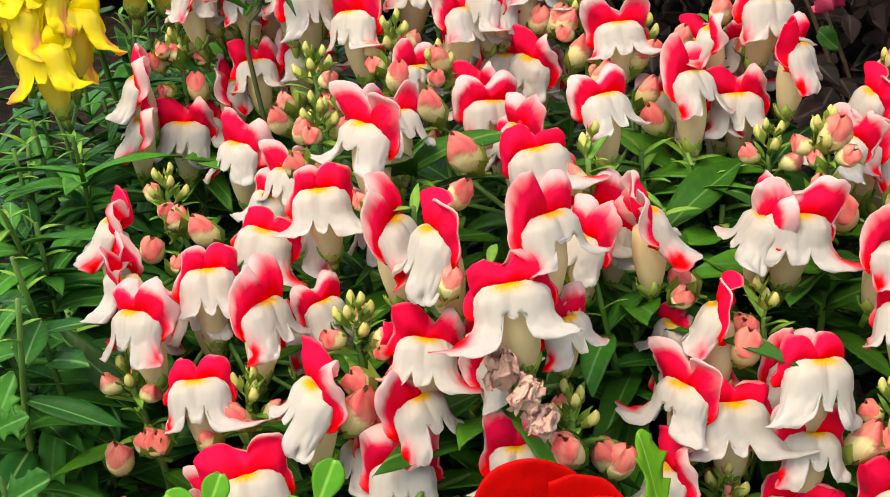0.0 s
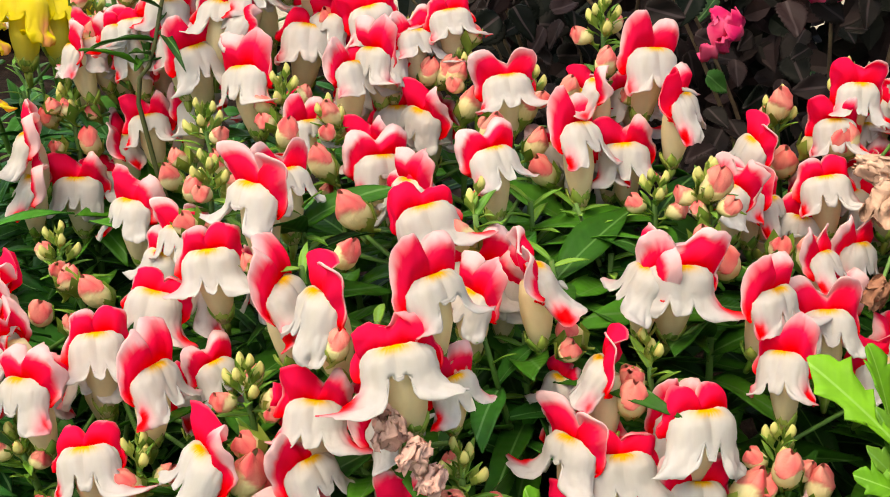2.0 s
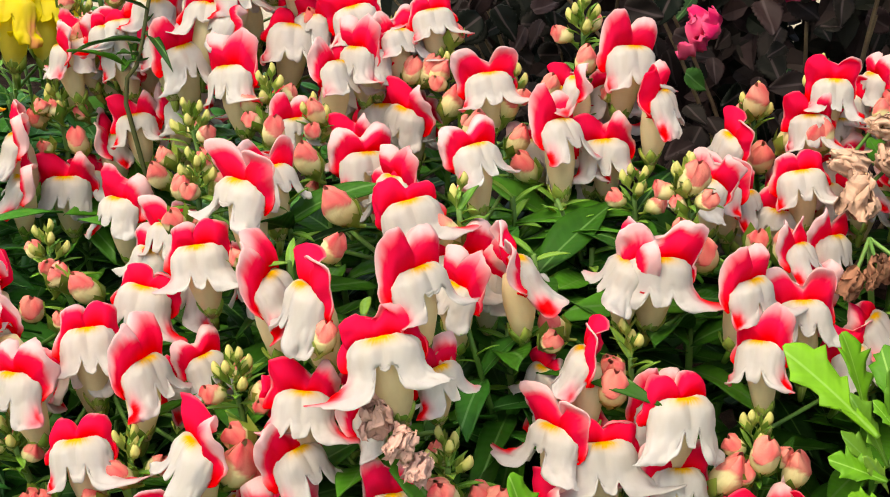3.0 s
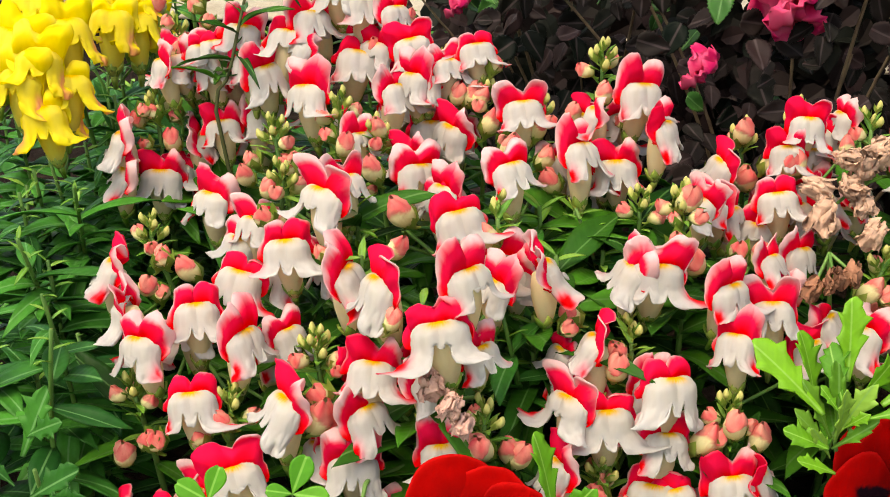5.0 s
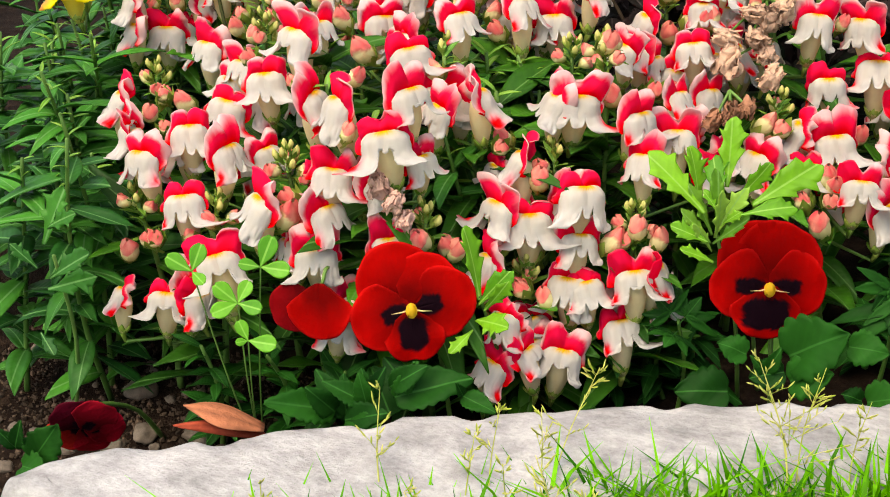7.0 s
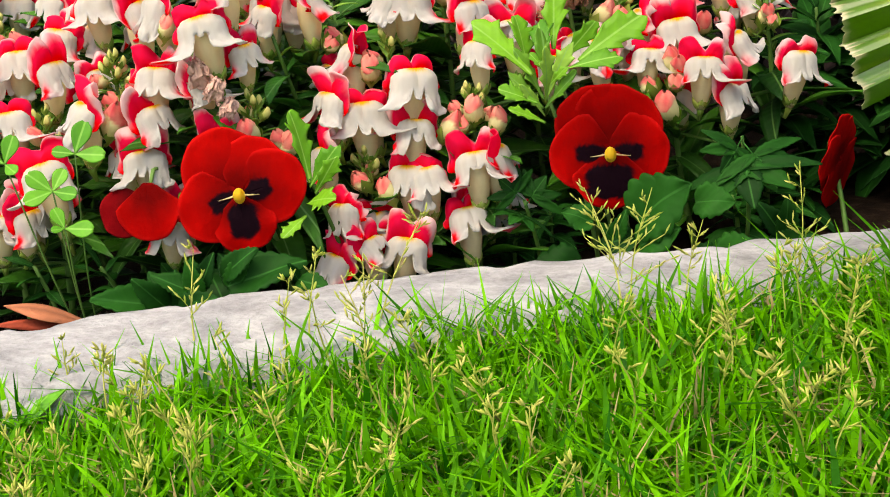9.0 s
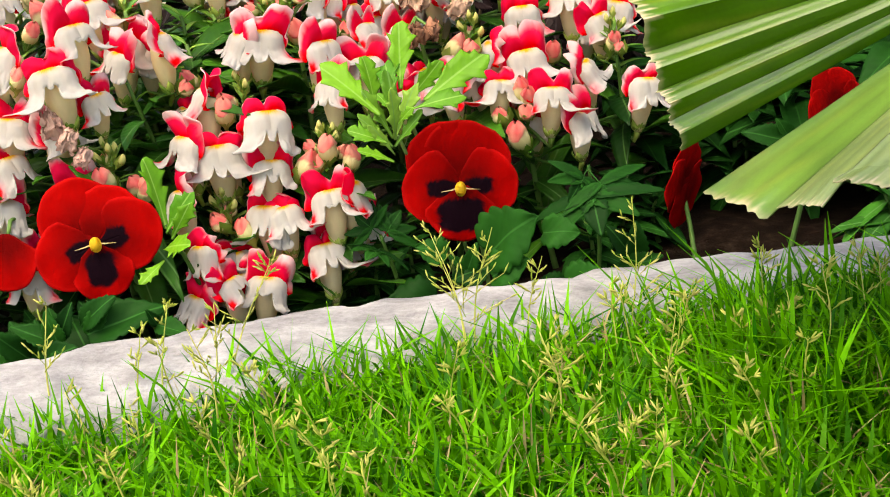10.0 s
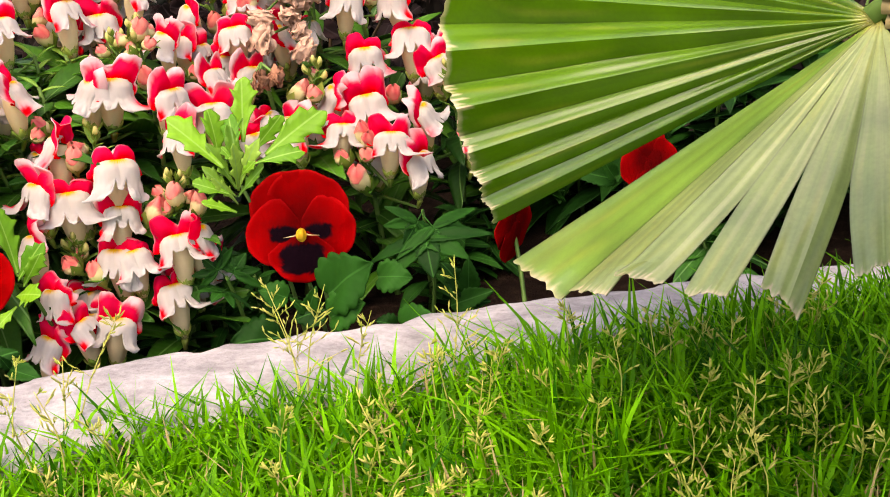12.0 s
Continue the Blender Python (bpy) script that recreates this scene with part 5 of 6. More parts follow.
# ---- lawn ----
def lawn():
    rng = np.random.default_rng(5)
    verts, faces = [], []

    def blades(n, x0, x1, y0, depth, tall, wide):
        for _ in range(n):
            x = rng.uniform(x0, x1)
            edge = kerb_back(x) - 0.076
            y = edge - rng.uniform(0, 1) ** 1.0 * (depth if y0 is None else edge - y0)
            if x < -0.03 and y > -0.13 - 0.6 * (x + 0.03):
                continue
            h = tall * rng.uniform(0.55, 1.25) * (1.15 if rng.random() < 0.15 else 1)
            near_edge = max(0.0, 1 - (edge - y) / 0.02)
            h *= 1 - 0.35 * near_edge * rng.random()
            az, lean = rng.uniform(0, 2 * math.pi), rng.uniform(0.05, 1.0) ** 0.8
            w = wide * rng.uniform(0.6, 1.3)
            dx, dy = math.cos(az), math.sin(az)
            sx, sy = -dy * w / 2, dx * w / 2
            z0 = lift(x, y) - 0.003
            base = len(verts)
            for k, (s, ww) in enumerate(((0, 0.8), (0.35, 1.0), (0.7, 0.75), (1.0, 0.06))):
                out = h * lean * s * s * (0.9 if lean < 0.5 else 1.1)
                up = h * s * (1 - 0.35 * lean * s)
                px, py = x + dx * out, y + dy * out
                py = min(py, edge + 0.03 + 0.5 * max(0.0, up - 0.05))
                verts.append((px - sx * ww, py - sy * ww, z0 + up))
                verts.append((px + sx * ww, py + sy * ww, z0 + up))
                if k:
                    b = base + 2 * k
                    faces.append((b - 2, b - 1, b + 1, b))

    blades(15000, -0.10, 0.62, None, 0.20, 0.038, 0.0029)
    blades(1300, -0.03, 0.62, None, 0.018, 0.050, 0.0022)
    blades(4200, 0.34, 0.75, None, 0.13, 0.052, 0.0025)
    blades(12000, -0.5, 1.2, -0.75, 0.6, 0.035, 0.0025)
    me = bpy.data.meshes.new("lawn_grass")
    me.from_pydata(verts, [], faces)
    me.materials.append(M_GRASS)
    tagged(new("lawn_grass", me), "fresh green lawn grass blades growing up to the kerb", "grass", kind="stuff")
    verts, faces = [], []
    blades(3000, -0.08, 0.7, None, 0.20, 0.036, 0.0014)
    me = bpy.data.meshes.new("dry_grass")
    me.from_pydata(verts, [], faces)
    me.materials.append(M_STRAW)
    tagged(new("dry_grass", me), "scattered straw-coloured dry grass blades among the lawn", "grass", kind="stuff")


lawn()


def seed_head(foot, top, size, seed, spread=1.0):
    """A flowering grass stalk with a loose head of small pale spikelets."""
    rnd = random.Random(seed)
    x, y = foot[0], min(foot[1], kerb_back(foot[0]) - 0.088)
    foot, top = Vector((x, y, lift(x, y) - 0.002)), Vector(top)
    ob = new("grass_stalk")
    ob.location = foot
    line = bend([(0, 0, 0), (top - foot) * 0.55 + Vector((rnd.uniform(-0.006, 0.006), 0, 0.003)), top - foot], 10)
    bm = bmesh.new()
    tube(bm, line, [0.0006 - 0.00004 * i for i in range(11)], 4)
    part("stalk", mesh_of("stalk", bm, M_SEED), ob)
    bm = bmesh.new()
    head = 0.026 * size
    axis = (line[-1] - line[-4]).normalized()
    for k in range(int(5 * size) + 3):
        t = rnd.random()
        p = line[-1] - axis * head * t
        a = k * 2.4 + rnd.random()
        out = Vector((math.cos(a), math.sin(a) * 0.7, 0.55 + 0.5 * rnd.random())).normalized()
        reach = head * (0.08 + 0.45 * t * spread) * rnd.uniform(0.6, 1.1)
        q = p + out * reach
        tube(bm, [p, p.lerp(q, 0.6) + Vector((0, 0, 0.0006)), q], [0.0002, 0.00018, 0.00015], 3)
        for e in range(3):
            r = q - out * reach * 0.35 * e * (reach > 0.003)
            d = (out + Vector((rnd.uniform(-0.7, 0.7), rnd.uniform(-0.7, 0.7), rnd.uniform(-0.2, 0.5)))).normalized()
            ln = rnd.uniform(0.0032, 0.0054)
            tube(bm, [r, r + d * ln * 0.4, r + d * ln * 0.75, r + d * ln], [0.0001, 0.00050, 0.00038, 0.00006], 4)
    part("panicle", mesh_of("panicle", bm, M_SEED), ob)
    return tagged(ob, "pale flowering grass stalk with a loose seed head", "grass stalk", "seed heads in the lawn")


for i, (t_, h_, s_, w_) in enumerate((
        ((0.235, 0.078, 0.094), (0.207, 0.094, 0.130), 1.7, 1.3), ((0.235, 0.078, 0.094), (0.238, 0.093, 0.131), 1.3, 0.8), ((0.231, 0.073, 0.085), (0.213, 0.083, 0.123), 1.5, 1.2),
        ((0.066, 0.014, 0.099), (0.043, 0.026, 0.120), 1.3, 0.7), ((0.125, 0.031, 0.094), (0.137, 0.070, 0.124), 1.6, 0.9), ((0.126, 0.033, 0.098), (0.116, 0.046, 0.112), 0.9, 0.6),
        ((0.298, 0.085, 0.088), (0.300, 0.115, 0.135), 2.2, 0.5), ((0.106, 0.014, 0.095), (0.100, 0.033, 0.118), 0.9, 0.5), ((0.257, 0.063, 0.095), (0.260, 0.095, 0.116), 1.0, 0.7),
        ((0.094, 0.009, 0.091), (0.093, 0.017, 0.111), 0.9, 0.6), ((0.165, -0.002, 0.062), (0.159, -0.008, 0.079), 1.2, 1.0), ((0.238, 0.025, 0.069), (0.246, 0.023, 0.086), 1.1, 0.9),
        ((0.305, 0.016, 0.049), (0.319, 0.015, 0.064), 1.6, 1.1), ((0.314, 0.049, 0.069), (0.327, 0.049, 0.086), 1.3, 1.0), ((0.206, -0.018, 0.045), (0.197, -0.025, 0.061), 1.1, 1.0),
        ((0.075, -0.024, 0.079), (0.072, -0.018, 0.098), 1.3, 1.0), ((0.121, -0.025, 0.067), (0.132, -0.016, 0.081), 1.2, 1.0), ((0.320, 0.012, 0.110), (0.329, 0.009, 0.126), 1.1, 1.0),
        ((0.452, -0.001, 0.122), (0.443, -0.007, 0.138), 1.4, 1.1), ((0.464, -0.003, 0.113), (0.467, -0.005, 0.132), 1.2, 1.0), ((0.411, -0.015, 0.110), (0.416, -0.016, 0.130), 1.3, 1.1),
        ((0.436, -0.032, 0.111), (0.442, -0.031, 0.134), 1.4, 0.8), ((0.379, 0.030, 0.124), (0.384, 0.026, 0.140), 1.0, 1.0), ((0.132, -0.004, 0.107), (0.129, -0.008, 0.124), 1.0, 1.0))):
    seed_head(t_, h_, s_, i, w_)
for i in range(115):
    rr = random.Random(i + 500)
    x = rr.uniform(-0.02, 0.62)
    y = kerb_back(x) - 0.09 - rr.uniform(0.0, 0.16)
    if x < 0.0 and y > -0.10:
        continue
    z = lift(x, y)
    seed_head((x, y, z), (x + rr.uniform(-0.02, 0.02), y + rr.uniform(-0.02, 0.01), z + rr.uniform(0.040, 0.062)), rr.uniform(0.6, 1.1), i + 90, rr.uniform(0.4, 0.9))


# ---- green plants without bloom, the yellow snapdragon, the rose bush ----
LANCE = [blade(0.032 + 0.005 * i, 0.0115 + 0.0016 * (i % 3), 0.15 + 0.12 * (i % 4), 0.3, M_LEFT, i + 60, wave=0.05) for i in range(6)]


# lance leaves again in a darker colour, for plants in shade
SHADED_LANCE = [blade(0.034 + 0.005 * i, 0.014 + 0.0016 * (i % 3), 0.15 + 0.12 * (i % 4), 0.3, M_PLEAF, i + 80, wave=0.05) for i in range(6)]


def green_plant(foot, top, leaves, seed, spread=1.0, meshes=None):
    rnd = random.Random(seed + 300)
    foot, top = Vector((*foot, lift(*foot) - 0.003)), Vector(top)
    ob = new("green_plant")
    ob.location = foot
    line = [p - foot for p in bend([foot, foot.lerp(top, 0.5) + Vector((rnd.uniform(-0.01, 0.01), rnd.uniform(-0.01, 0.01), 0)), top], 12)]
    stem_part(ob, [line[0], line[4], line[8], line[12]], 0.0020, 0.0010)
    for k in range(leaves):
        h = 0.10 + 0.90 * (k + rnd.random()) / leaves
        m = Matrix.Translation(along(line, h)) @ pose(0, 0, 0, rnd.uniform(-15, 35) + 35 * max(0, h - 0.8) * 4, rnd.uniform(-20, 20), k * 137.5 + rnd.uniform(-25, 25))
        sc = rnd.uniform(0.7, 1.15) * (1 - 0.5 * max(0.0, h - 0.75) * 3) * spread
        part("leaf", (meshes or LANCE)[rnd.randrange(6)] if h < 0.9 or meshes else SMALL[k % 3], ob, m @ Matrix.Scale(max(0.35, sc), 4))
    return tagged(ob, "bushy green plant with narrow lance leaves and no bloom", "leafy plant", "green plants beside the snapdragons")


for i, (foot, top, n) in enumerate((((-0.225, 0.20), (-0.217, 0.172, 0.183), 34), ((-0.26, 0.23), (-0.272, 0.230, 0.191), 34), ((-0.205, 0.17), (-0.186, 0.145, 0.160), 26), ((-0.27, 0.30), (-0.225, 0.214, 0.206), 32),
                                    ((-0.30, 0.34), (-0.270, 0.243, 0.200), 34), ((-0.28, 0.40), (-0.278, 0.337, 0.209), 30), ((-0.25, 0.26), (-0.215, 0.148, 0.205), 30), ((-0.22, 0.16), (-0.192, 0.117, 0.157), 26),
                                    ((-0.24, 0.12), (-0.199, 0.100, 0.173), 28), ((-0.33, 0.28), (-0.300, 0.224, 0.197), 34), ((-0.36, 0.40), (-0.371, 0.367, 0.191), 34), ((-0.24, 0.43), (-0.281, 0.383, 0.210), 26),
                                    ((-0.30, 0.48), (-0.346, 0.427, 0.203), 30), ((-0.19, 0.14), (-0.178, 0.111, 0.198), 20), ((-0.18, 0.125), (-0.161, 0.091, 0.193), 14), ((-0.36, 0.20), (-0.298, 0.169, 0.183), 34),
                                    ((-0.40, 0.32), (-0.412, 0.284, 0.180), 34), ((0.02, 0.26), (0.009, 0.231, 0.204), 22), ((0.10, 0.28), (0.029, 0.281, 0.199), 24), ((0.06, 0.20), (0.019, 0.180, 0.185), 22),
                                    ((0.44, 0.28), (0.419, 0.325, 0.071), 20))):
    green_plant(foot, top, int(n * 1.45), i)
for i in range(6):
    rr = random.Random(i + 40)
    x, y = -0.30 - 0.32 * rr.random(), 0.30 + 0.55 * rr.random()
    green_plant((x, y), (x + rr.uniform(-0.03, 0.03), y + rr.uniform(-0.03, 0.03), 0.13 + 0.05 * rr.random()), 34, i + 100, 1.15)

for i, top in enumerate(((-0.288, 0.284, 0.189), (-0.292, 0.328, 0.185), (-0.250, 0.250, 0.191), (-0.287, 0.258, 0.183), (-0.317, 0.388, 0.180), (-0.348, 0.387, 0.177), (-0.186, 0.529, 0.209), (-0.178, 0.579, 0.210), (-0.291, 0.374, 0.223), (-0.280, 0.397, 0.214), (-0.260, 0.316, 0.222), (-0.307, 0.386, 0.213), (-0.241, 0.365, 0.214), (-0.202, 0.332, 0.213), (-0.358, 0.483, 0.209))):
    green_plant((top[0], top[1] + 0.01), top, 36, i + 200, 1.05)

# low plants with shade put into their leaf colour
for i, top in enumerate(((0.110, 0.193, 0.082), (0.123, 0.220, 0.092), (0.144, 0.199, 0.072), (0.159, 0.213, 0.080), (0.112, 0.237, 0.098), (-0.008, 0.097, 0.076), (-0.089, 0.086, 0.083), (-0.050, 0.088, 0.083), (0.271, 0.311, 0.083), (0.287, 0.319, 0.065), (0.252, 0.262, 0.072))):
    green_plant((top[0], top[1] + 0.012), top, 20, i + 230, 0.62, SHADED_LANCE)

# thicket added to keep sky light out of the hollow, leaves coloured as shaded
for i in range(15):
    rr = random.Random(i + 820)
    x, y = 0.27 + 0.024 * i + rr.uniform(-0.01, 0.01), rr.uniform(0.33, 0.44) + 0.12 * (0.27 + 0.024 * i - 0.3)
    green_plant((x, y), (x + rr.uniform(-0.02, 0.02), y - rr.uniform(0.02, 0.07), 0.11 + rr.uniform(0.03, 0.08)), 30, i + 260, 1.25, SHADED_LANCE)

# toothed broad leaves at the foot of the left side
daisy_plant((-0.19, 0.10), (-0.162, 0.067, 0.135), [((-0.162, 0.061, 0.124), (-0.133, 0.060, 0.147), 0), ((-0.162, 0.058, 0.119), (-0.126, 0.055, 0.135), 20), ((-0.168, 0.072, 0.148), (-0.144, 0.066, 0.165), 0), ((-0.168, 0.068, 0.140), (-0.157, 0.080, 0.176), 0),
            ((-0.150, 0.032, 0.109), (-0.134, 0.020, 0.104), 0), ((-0.169, 0.061, 0.129), (-0.182, 0.055, 0.147), 0)],
            "green leafy plant with toothed leaves at the edge of bare soil", LOBED_MID)

GOLD = (0.96, 0.84, 0.03)
Y_UP = [upper_lip(i + 200, GOLD, (0.97, 0.88, 0.10)) for i in range(3)]
Y_LOW = [lower_lip(i + 200, (0.95, 0.84, 0.04), GOLD, (0.95, 0.66, 0.0)) for i in range(3)]
Y_TUBE = corolla_tube((0.90, 0.80, 0.12))
snapdragon((-0.30, 0.40), (-0.304, 0.322, 0.294), [(-0.275, 0.269, 0.259, 30, -15, 1.20), (-0.264, 0.277, 0.243, 45, -12, 1.15), (-0.269, 0.258, 0.231, 20, -5, 1.05), (-0.295, 0.277, 0.266, 5, -15, 1.20), (-0.276, 0.297, 0.269, 50, -15, 1.20), (-0.282, 0.262, 0.249, 0, -10, 1.10), (-0.294, 0.298, 0.284, 20, -10, 1.15)],
           [], 8, 6, 61, 4, "bright yellow snapdragon spike above green leaves", Y_UP, Y_LOW, Y_TUBE, "yellow snapdragons")
snapdragon((-0.22, 0.50), (-0.292, 0.392, 0.288), [(-0.282, 0.359, 0.259, 15, -12, 1.15), (-0.275, 0.371, 0.254, 50, -12, 1.05), (-0.293, 0.374, 0.274, 20, -10, 1.15), (-0.283, 0.388, 0.271, 30, -10, 1.15)],
           [], 12, 6, 62, 4, "bright yellow snapdragon spike behind green leaves", Y_UP, Y_LOW, Y_TUBE, "yellow snapdragons")


# ---- a tall weed between the blooms ----
def tall_weed(foot, points, seed):
    rnd = random.Random(seed)
    foot = Vector((*foot, lift(*foot) - 0.003))
    ob = new("tall_weed")
    ob.location = foot
    line = bend([Vector((0, 0, 0)), *[Vector(q) - foot for q in points]], 16)
    stem_part(ob, [line[0], line[5], line[10], line[16]], 0.0013, 0.0009, "stem", M_TWIGGREEN)
    for k in range(16):
        h = 0.45 + 0.55 * k / 15
        m = Matrix.Translation(along(line, h)) @ pose(0, 0, 0, rnd.uniform(5, 40), rnd.uniform(-20, 20), k * 137 + rnd.uniform(-20, 20)) @ Matrix.Diagonal((0.40, 0.75, 0.75, 1))
        part("leaf", LEAVES[k % 4], ob, m)
    for k in range(10):
        part("leaf", SMALL[k % 3], ob, Matrix.Translation(along(line, 0.94 + 0.006 * k)) @ pose(0, 0, 0, rnd.uniform(20, 60), 0, k * 137))
    return tagged(ob, "tall thin weed with a brownish stem and narrow green leaves", "weed")


M_TWIGGREEN = leaf_material("weed stem", (0.06, 0.07, 0.025), (0.11, 0.12, 0.04), (0.1, 0.1, 0.04), 0.6, 0.0, 0.0)
tall_weed((-0.13, 0.30), [(-0.180, 0.293, 0.217), (-0.172, 0.301, 0.254), (-0.167, 0.318, 0.299)], 5)


# ---- withered blooms ----
def crumple(seed, tone, size=1.0):
    """A collapsed, papery bloom: three folded petals round a shrunken tube."""
    bm = bmesh.new()
    for k in range(3):
        turn = Matrix.Rotation(2.1 * k + seed, 4, "Z") @ Matrix.Rotation(0.35 * k - 0.3, 4, "X")

        def f(u, v):
            q = Vector((u * 2.0 + seed, v * 2.2, k * 3.0))
            c = Vector((noise.noise(q), noise.noise(q + Vector((7, 0, 0))), noise.noise(q + Vector((0, 7, 0)))))
            d = Vector((noise.noise(q * 3), noise.noise(q * 3 + Vector((9, 0, 0))), noise.noise(q * 3 + Vector((0, 9, 0)))))
            p = Vector((0.40 * math.sin(1.5 * u) * (0.5 + 0.6 * v), -0.16 - 0.22 * math.cos(1.5 * u) * math.sin(2.6 * v), 0.45 - 1.05 * v))
            return turn @ ((p + 0.26 * c + 0.11 * d) * UNIT * size)

        def tint(u, v):
            return mix3(tone, tuple(c * 0.42 for c in tone), 0.15 + 0.9 * noise.noise((u * 5 + seed, v * 4, k)) + 0.3 * v)

        sheet(bm, f, 16, 16, tint)
    return mesh_of("withered_flower", bm, M_DRY)


def withered(foot, top, blooms, seed, tone, label):
    foot = Vector((*foot, lift(*foot) - 0.003))
    ob = new("snapdragon")
    ob.location = foot
    line = [Vector((0, 0, 0)), (Vector(top) - foot) * 0.5 + Vector((0.003, 0.005, 0)), Vector(top) - foot]
    stem_part(ob, line, 0.0022, 0.0012)
    for i, (p, s) in enumerate(blooms):
        m = pose(*(Vector(p) - foot), 15 * i, 20 * (i % 3), 50 * i)
        part("withered_flower", crumple(seed + i * 1.7, tone, s), ob, m)
        near = bend(line, 8)
        n = min(near, key=lambda q: (q - m.translation).length)
        stem_part(ob, [m.translation, n], 0.0008, 0.0010, "flower_stalk")
    for k in range(8):
        part("leaf", LEAVES[k % 7], ob, Matrix.Translation(along([Vector(q) for q in bend(line, 8)], 0.2 + 0.07 * k)) @ pose(0, 0, 0, 10, 0, k * 137))
    return tagged(ob, label, "snapdragon", "snapdragons in the bed")


withered((0.19, 0.37), (0.163, 0.360, 0.225), [((0.167, 0.339, 0.218), 0.74), ((0.175, 0.350, 0.222), 0.72), ((0.152, 0.306, 0.201), 0.74), ((0.177, 0.310, 0.192), 0.64), ((0.163, 0.327, 0.209), 0.66), ((0.145, 0.321, 0.209), 0.64), ((0.158, 0.333, 0.222), 0.52), ((0.170, 0.322, 0.200), 0.5)], 3.0, (0.62, 0.40, 0.28), "faded snapdragon with crumpled beige withered flowers")
withered((0.165, 0.30), (0.157, 0.279, 0.192), [((0.161, 0.262, 0.186), 0.52), ((0.152, 0.262, 0.180), 0.5), ((0.169, 0.270, 0.187), 0.5)], 9.0, (0.36, 0.17, 0.10), "faded snapdragon with crumpled brown withered flowers")
withered((0.02, 0.155), (0.002, 0.132, 0.182), [((0.004, 0.122, 0.178), 0.60), ((0.014, 0.120, 0.170), 0.5), ((0.019, 0.122, 0.160), 0.45)], 15.0, (0.72, 0.44, 0.36), "faded snapdragon with shrivelled pale pink flowers")


def rose_leaf(length, width, seed, mat):
    return scalloped(length, width, seed, mat, 9, 0.2, "leaf")


M_ROSEGREEN = leaf_material("green rose leaf", (0.010, 0.036, 0.012), (0.05, 0.17, 0.03), (0.12, 0.26, 0.08), 0.35, 0.0008, 0.15, 0.5)
DARK_ROSE = [rose_leaf(0.023, 0.017, i, M_ROSELEAF) for i in range(4)]
GREEN_ROSE = [rose_leaf(0.021, 0.016, i, M_ROSEGREEN) for i in range(2)]


def rose_bush(foot, centre, spread, n, seed, greens, blooms, label):
    rnd = random.Random(seed)
    foot = Vector((*foot, lift(*foot) - 0.004))
    ob = new("rose_bush")
    ob.location = foot
    centre, spread = Vector(centre), Vector(spread)
    twigs = []
    for k in range(8):
        end = centre + Vector((rnd.uniform(-1, 1) * spread.x, rnd.uniform(-0.8, 0.8) * spread.y, rnd.uniform(-0.2, 1) * spread.z))
        line = [Vector((0, 0, 0)), (end - foot) * 0.5 + Vector((0, 0, 0.03)), end - foot]
        stem_part(ob, line, 0.0018, 0.0008, "twig", M_TWIG)
        twigs += bend(line, 12)[4:]
    for k in range(n):
        p = centre + Vector((rnd.uniform(-1, 1) * spread.x, rnd.uniform(-1, 1) * spread.y, rnd.uniform(-1, 1) * spread.z))
        m = Matrix.Translation(p - foot) @ pose(0, 0, 0, rnd.uniform(25, 80), rnd.uniform(-20, 20), rnd.uniform(-40, 70)) @ pose(0, 0, 0, 0, 0, rnd.uniform(90, 270)) @ Matrix.Scale(rnd.uniform(0.55, 1.0), 4)
        is_green = rnd.random() < greens * (0.3 + 1.4 * max(0.0, (p.z - centre.z) / spread.z))
        part("leaf", GREEN_ROSE[k % 2] if is_green else DARK_ROSE[k % 4], ob, m)
    for p, size, count in blooms:
        for i in range(count):
            part("petal", ROSE_PETALS[i % 3], ob, Matrix.Translation(Vector(p) - foot) @ pose(0, 0, 0, 55 - 38 * i, 30 * i - 40, 25 + 31 * i) @ Matrix.Scale(size * (1 - 0.06 * i), 4), "bright pink rose petal")
    return tagged(ob, label, "rose bush")


def rose_petal(seed):
    s = seed * 1.7
    bm = bmesh.new()

    def f(u, v):
        n1, n2 = noise.noise((u * 2 + s, v * 2, s)), noise.noise((u * 5 + s, v * 5, s))
        return Vector((0.013 * u * math.sin(math.pi * (0.12 + 0.72 * v)) ** 0.7, -0.006 * math.sin(2.4 * v) + 0.006 * abs(u) + 0.007 * n1 + 0.003 * n2, 0.024 * v * (1 - 0.2 * u * u) + 0.003 * n2))

    sheet(bm, f, 12, 10, lambda u, v: mix3((0.58, 0.008, 0.10), (0.86, 0.16, 0.28), 0.3 + 0.9 * noise.noise((u * 3 + s, v * 3, 1.0))), 0.0004)
    return mesh_of("petal", bm, M_ROSE)


ROSE_PETALS = [rose_petal(i) for i in range(3)]
M_TWIG = speckled("rose twig", ((0.3, (0.05, 0.03, 0.02)), (0.7, (0.14, 0.10, 0.05))), 90.0, 0.8, 0.4, 0.001)
rose_bush((0.12, 0.50), (0.10, 0.475, 0.245), (0.17, 0.035, 0.13), 370, 1, 0.26, [((0.070, 0.420, 0.232), 1.0, 3)], "rose bush with glossy dark purple leaves and a pink bloom")
rose_bush((0.34, 0.54), (0.33, 0.53, 0.22), (0.17, 0.035, 0.16), 300, 2, 0.18, [((0.118, 0.470, 0.262), 1.6, 6)], "rose bush with dark purple leaves and magenta rose")
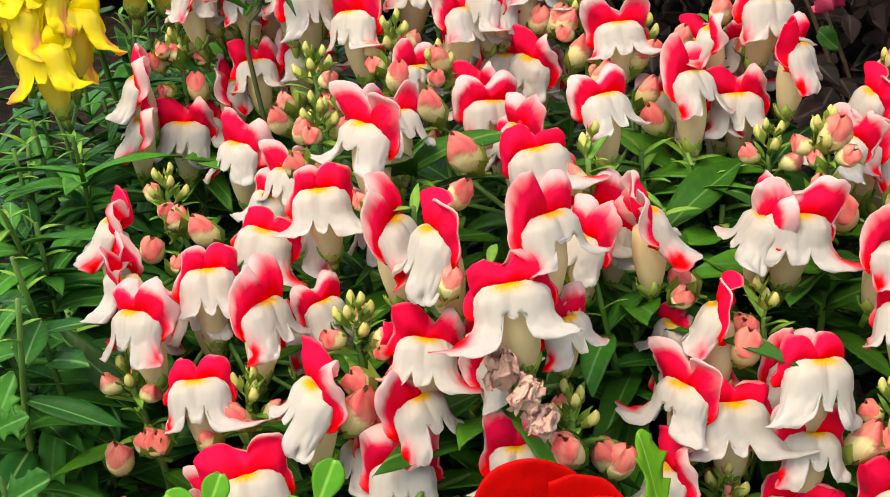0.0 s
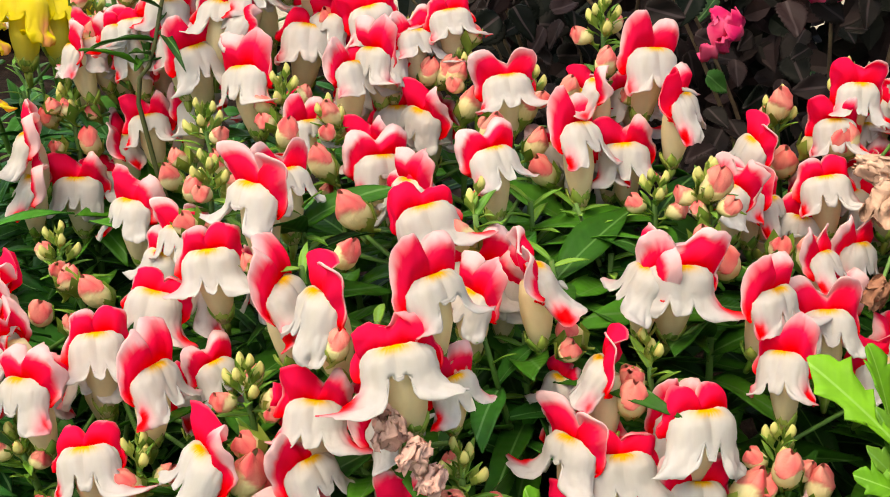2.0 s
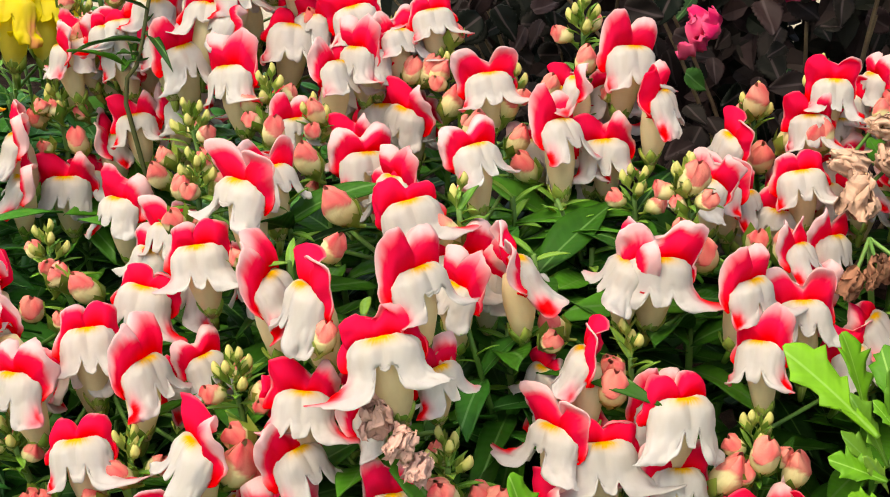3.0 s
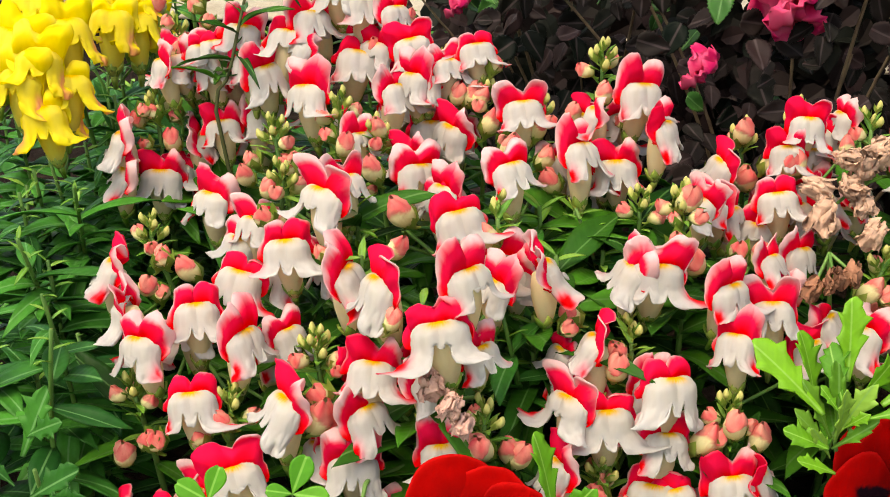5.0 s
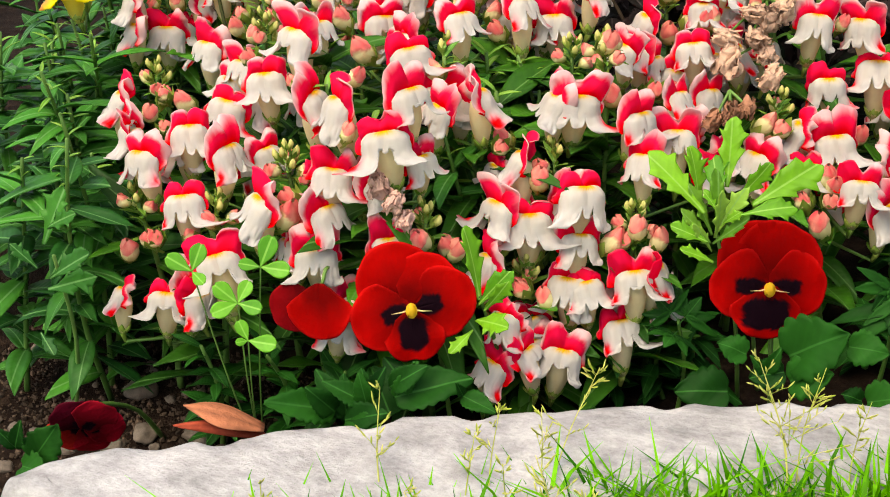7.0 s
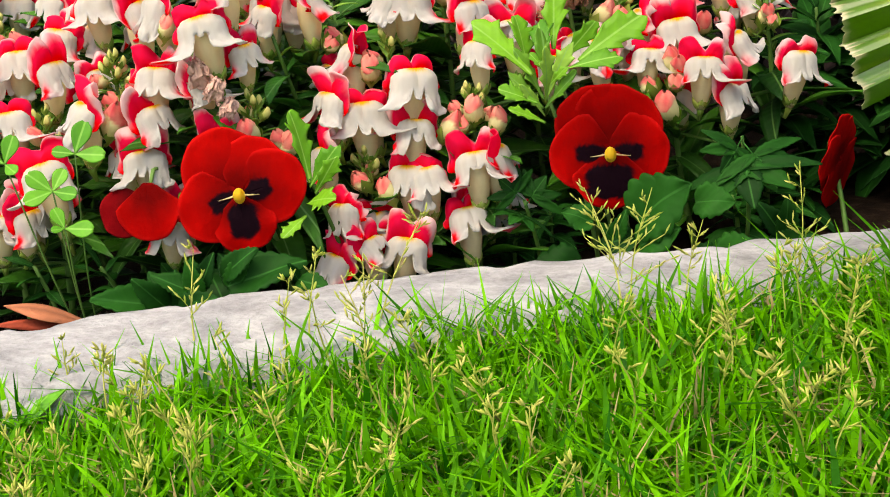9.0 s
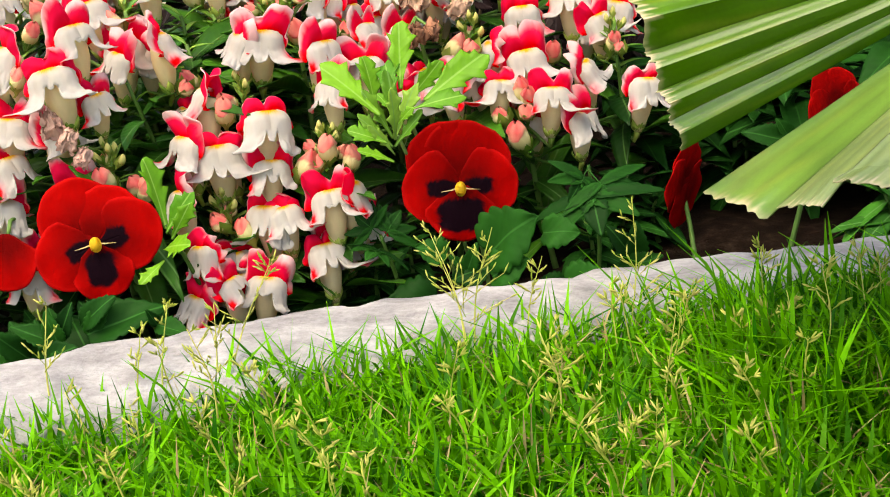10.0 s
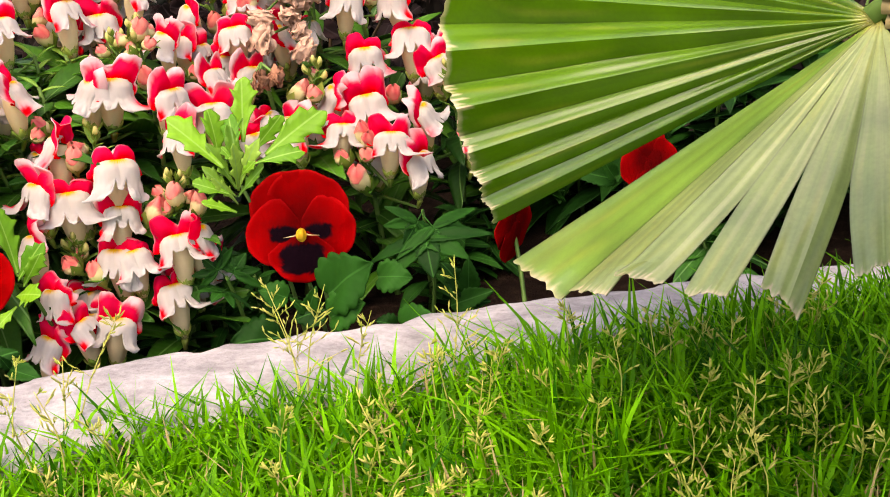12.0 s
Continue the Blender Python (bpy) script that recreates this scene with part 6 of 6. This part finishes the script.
rose_bush((-0.02, 0.56), (-0.05, 0.53, 0.22), (0.10, 0.03, 0.13), 250, 3, 0.3, [((-0.086, 0.445, 0.254), 0.7, 2)], "dense dark rose bush behind the snapdragons")
rose_bush((0.56, 0.60), (0.58, 0.60, 0.24), (0.18, 0.05, 0.18), 120, 4, 0.3, [], "dark leafy rose bush at the end of the bed")


def hedge():
    rng = random.Random(11)
    bm_v, bm_f = [], []
    for _ in range(21000):
        c = Vector((rng.uniform(-0.22, 1.4), rng.uniform(0.60, 0.85), rng.uniform(0.02, 0.62)))
        if c.x < 0.0 and c.z > 0.28 + 0.4 * c.x:
            continue
        m = Euler((rng.uniform(0.5, 1.5), rng.uniform(-0.5, 0.5), rng.uniform(-0.8, 1.2))).to_matrix() @ Euler((0, 0, rng.uniform(1.5, 4.7))).to_matrix()
        k = len(bm_v)
        size = rng.uniform(0.5, 0.8)
        for q in ((0, 0, 0), (0.009, 0.006, 0.003), (0.012, 0.015, 0.004), (0.009, 0.026, 0.001), (0, 0.036, -0.006), (-0.009, 0.026, 0.001), (-0.012, 0.015, 0.004), (-0.009, 0.006, 0.003), (0, 0.018, -0.001)):
            bm_v.append(c + m @ Vector(q) * size)
        bm_f += [(k, k + 1, k + 2, k + 8), (k + 2, k + 3, k + 4, k + 8), (k + 4, k + 5, k + 6, k + 8), (k + 6, k + 7, k, k + 8)]
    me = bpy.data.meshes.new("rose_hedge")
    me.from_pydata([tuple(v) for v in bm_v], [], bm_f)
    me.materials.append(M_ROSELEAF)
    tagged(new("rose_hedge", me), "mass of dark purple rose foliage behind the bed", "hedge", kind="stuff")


hedge()


# ---- a broad-leaved weed at the lawn's edge ----
WEED = [blade(0.034 + 0.003 * i, 0.013 + 0.001 * i, 0.30, 0.3, M_BRIGHT, i + 95, wave=0.05) for i in range(3)]


def lawn_weed(x, y):
    ob = new("lawn_weed")
    ob.location = (x, y, lift(x, y))
    for k in range(6):
        part("leaf", WEED[k % 3], ob, pose(0, 0, 0.002, 35 + 12 * (k % 3), 0, k * 62 + 10) @ Matrix.Scale(0.85 + 0.06 * k, 4))
    return tagged(ob, "low weed with broad fresh green leaves in the lawn", "weed")


# ---- far ground, soil litter ----
def far_path():
    bm = bmesh.new()
    sheet(bm, lambda u, v: Vector((6.2 * u - 5.9, 1.15 + 2.2 * v + 0.03 * noise.noise((u * 40, v, 0)), 0.036 + 0.004 * noise.noise((u * 70, v * 9, 0)))), 160, 14, None, 0.004)
    tagged(new("path", mesh_of("path", bm, M_FAR)), "pale beige gravel path beyond the flower bed", "path", kind="structure")


far_path()


def pebble(seed, size, x, y):
    bm = bmesh.new()
    bmesh.ops.create_icosphere(bm, subdivisions=3, radius=1.0)
    for v in bm.verts:
        p = v.co.copy()
        k = 1 + 0.35 * noise.noise(p * 1.3 + Vector((seed, 0, 0))) + 0.12 * noise.noise(p * 4 + Vector((0, seed, 0)))
        v.co = Vector((p.x * 1.15, p.y * 0.9, p.z * 0.62)) * k * size
    ob = new("pebble", mesh_of("pebble", bm, M_PEBBLE))
    ob.matrix_basis = pose(x, y, lift(x, y) + size * 0.25, 0, 0, seed * 77)
    tagged(ob, "small rough grey-brown pebble lying on damp soil", "pebble", "pebbles on the soil")


for i in range(46):
    rr = random.Random(i + 70)
    pebble(i, rr.choice((0.0025, 0.0035, 0.005, 0.006)), rr.uniform(-0.26, -0.07), rr.uniform(0.0, 0.17))
pebble(101, 0.010, -0.165, 0.135)
pebble(102, 0.008, -0.135, 0.09)


def soil_crumbs():
    rng = random.Random(21)
    verts, faces = [], []
    for _ in range(5200):
        x, y = rng.uniform(-0.28, -0.03), rng.uniform(-0.03, 0.19)
        if y < kerb_back(x) + 0.004 and x > -0.115:
            continue
        r = rng.choice((0.0006, 0.0009, 0.0013, 0.0022))
        c = Vector((x, y, lift(x, y) + r * 0.3))
        m = Euler((rng.random() * 6, rng.random() * 6, rng.random() * 6)).to_matrix()
        k = len(verts)
        for q in ((1, 0, 0), (-1, 0, 0), (0, 1, 0), (0, -1, 0), (0, 0, 1), (0, 0, -1)):
            verts.append(tuple(c + m @ Vector(q) * r * rng.uniform(0.6, 1.3)))
        faces += [(k + a, k + b, k + d) for a, b, d in ((0, 2, 4), (2, 1, 4), (1, 3, 4), (3, 0, 4), (2, 0, 5), (1, 2, 5), (3, 1, 5), (0, 3, 5))]
    me = bpy.data.meshes.new("soil_crumbs")
    me.from_pydata(verts, [], faces)
    me.materials.append(M_CRUMB)
    tagged(new("soil_crumbs", me), "loose brown crumbs of damp soil", "soil", kind="stuff")


M_CRUMB = leaf_material("soil crumb", (0.016, 0.010, 0.006), (0.09, 0.060, 0.042), (0.08, 0.05, 0.035), 0.9, 0.0, 0.0)
soil_crumbs()


def dry_petal():
    ob = new("dry_petal")
    ob.location = (-0.028, 0.040, 0.068)
    base = ob.location.copy()
    for k, (tip, half, tone) in enumerate((((-0.066, 0.016, 0.080), 0.007, (0.34, 0.06, 0.03)), ((-0.065, 0.026, 0.082), 0.017, (0.46, 0.17, 0.085)))):
        d = Vector(tip) - base
        side = Vector((0.3, 0.4, 0.85)).cross(d).normalized()
        bm = bmesh.new()
        sheet(bm, lambda u, v: d * v * (1 - 0.1 * u * u) + side * (u * half * (math.sin(math.pi * (0.12 + 0.82 * v)) + 0.12 * math.sin(7 * v + 3 * k)) ) + Vector((0, 0, 0.005 * math.sin(math.pi * v) * (1 - u * u) + 0.004 * k)), 8, 12, lambda u, v: mix3(tone, tuple(c * 0.6 for c in tone), 0.5 + 0.5 * math.sin(u * 16)), 0.0005)
        part("petal", mesh_of("petal", bm, M_DRY), ob)
    tagged(ob, "curled dry orange-brown petal lying against the kerb", "dry petal")


dry_petal()


lawn_weed(-0.006, -0.074)
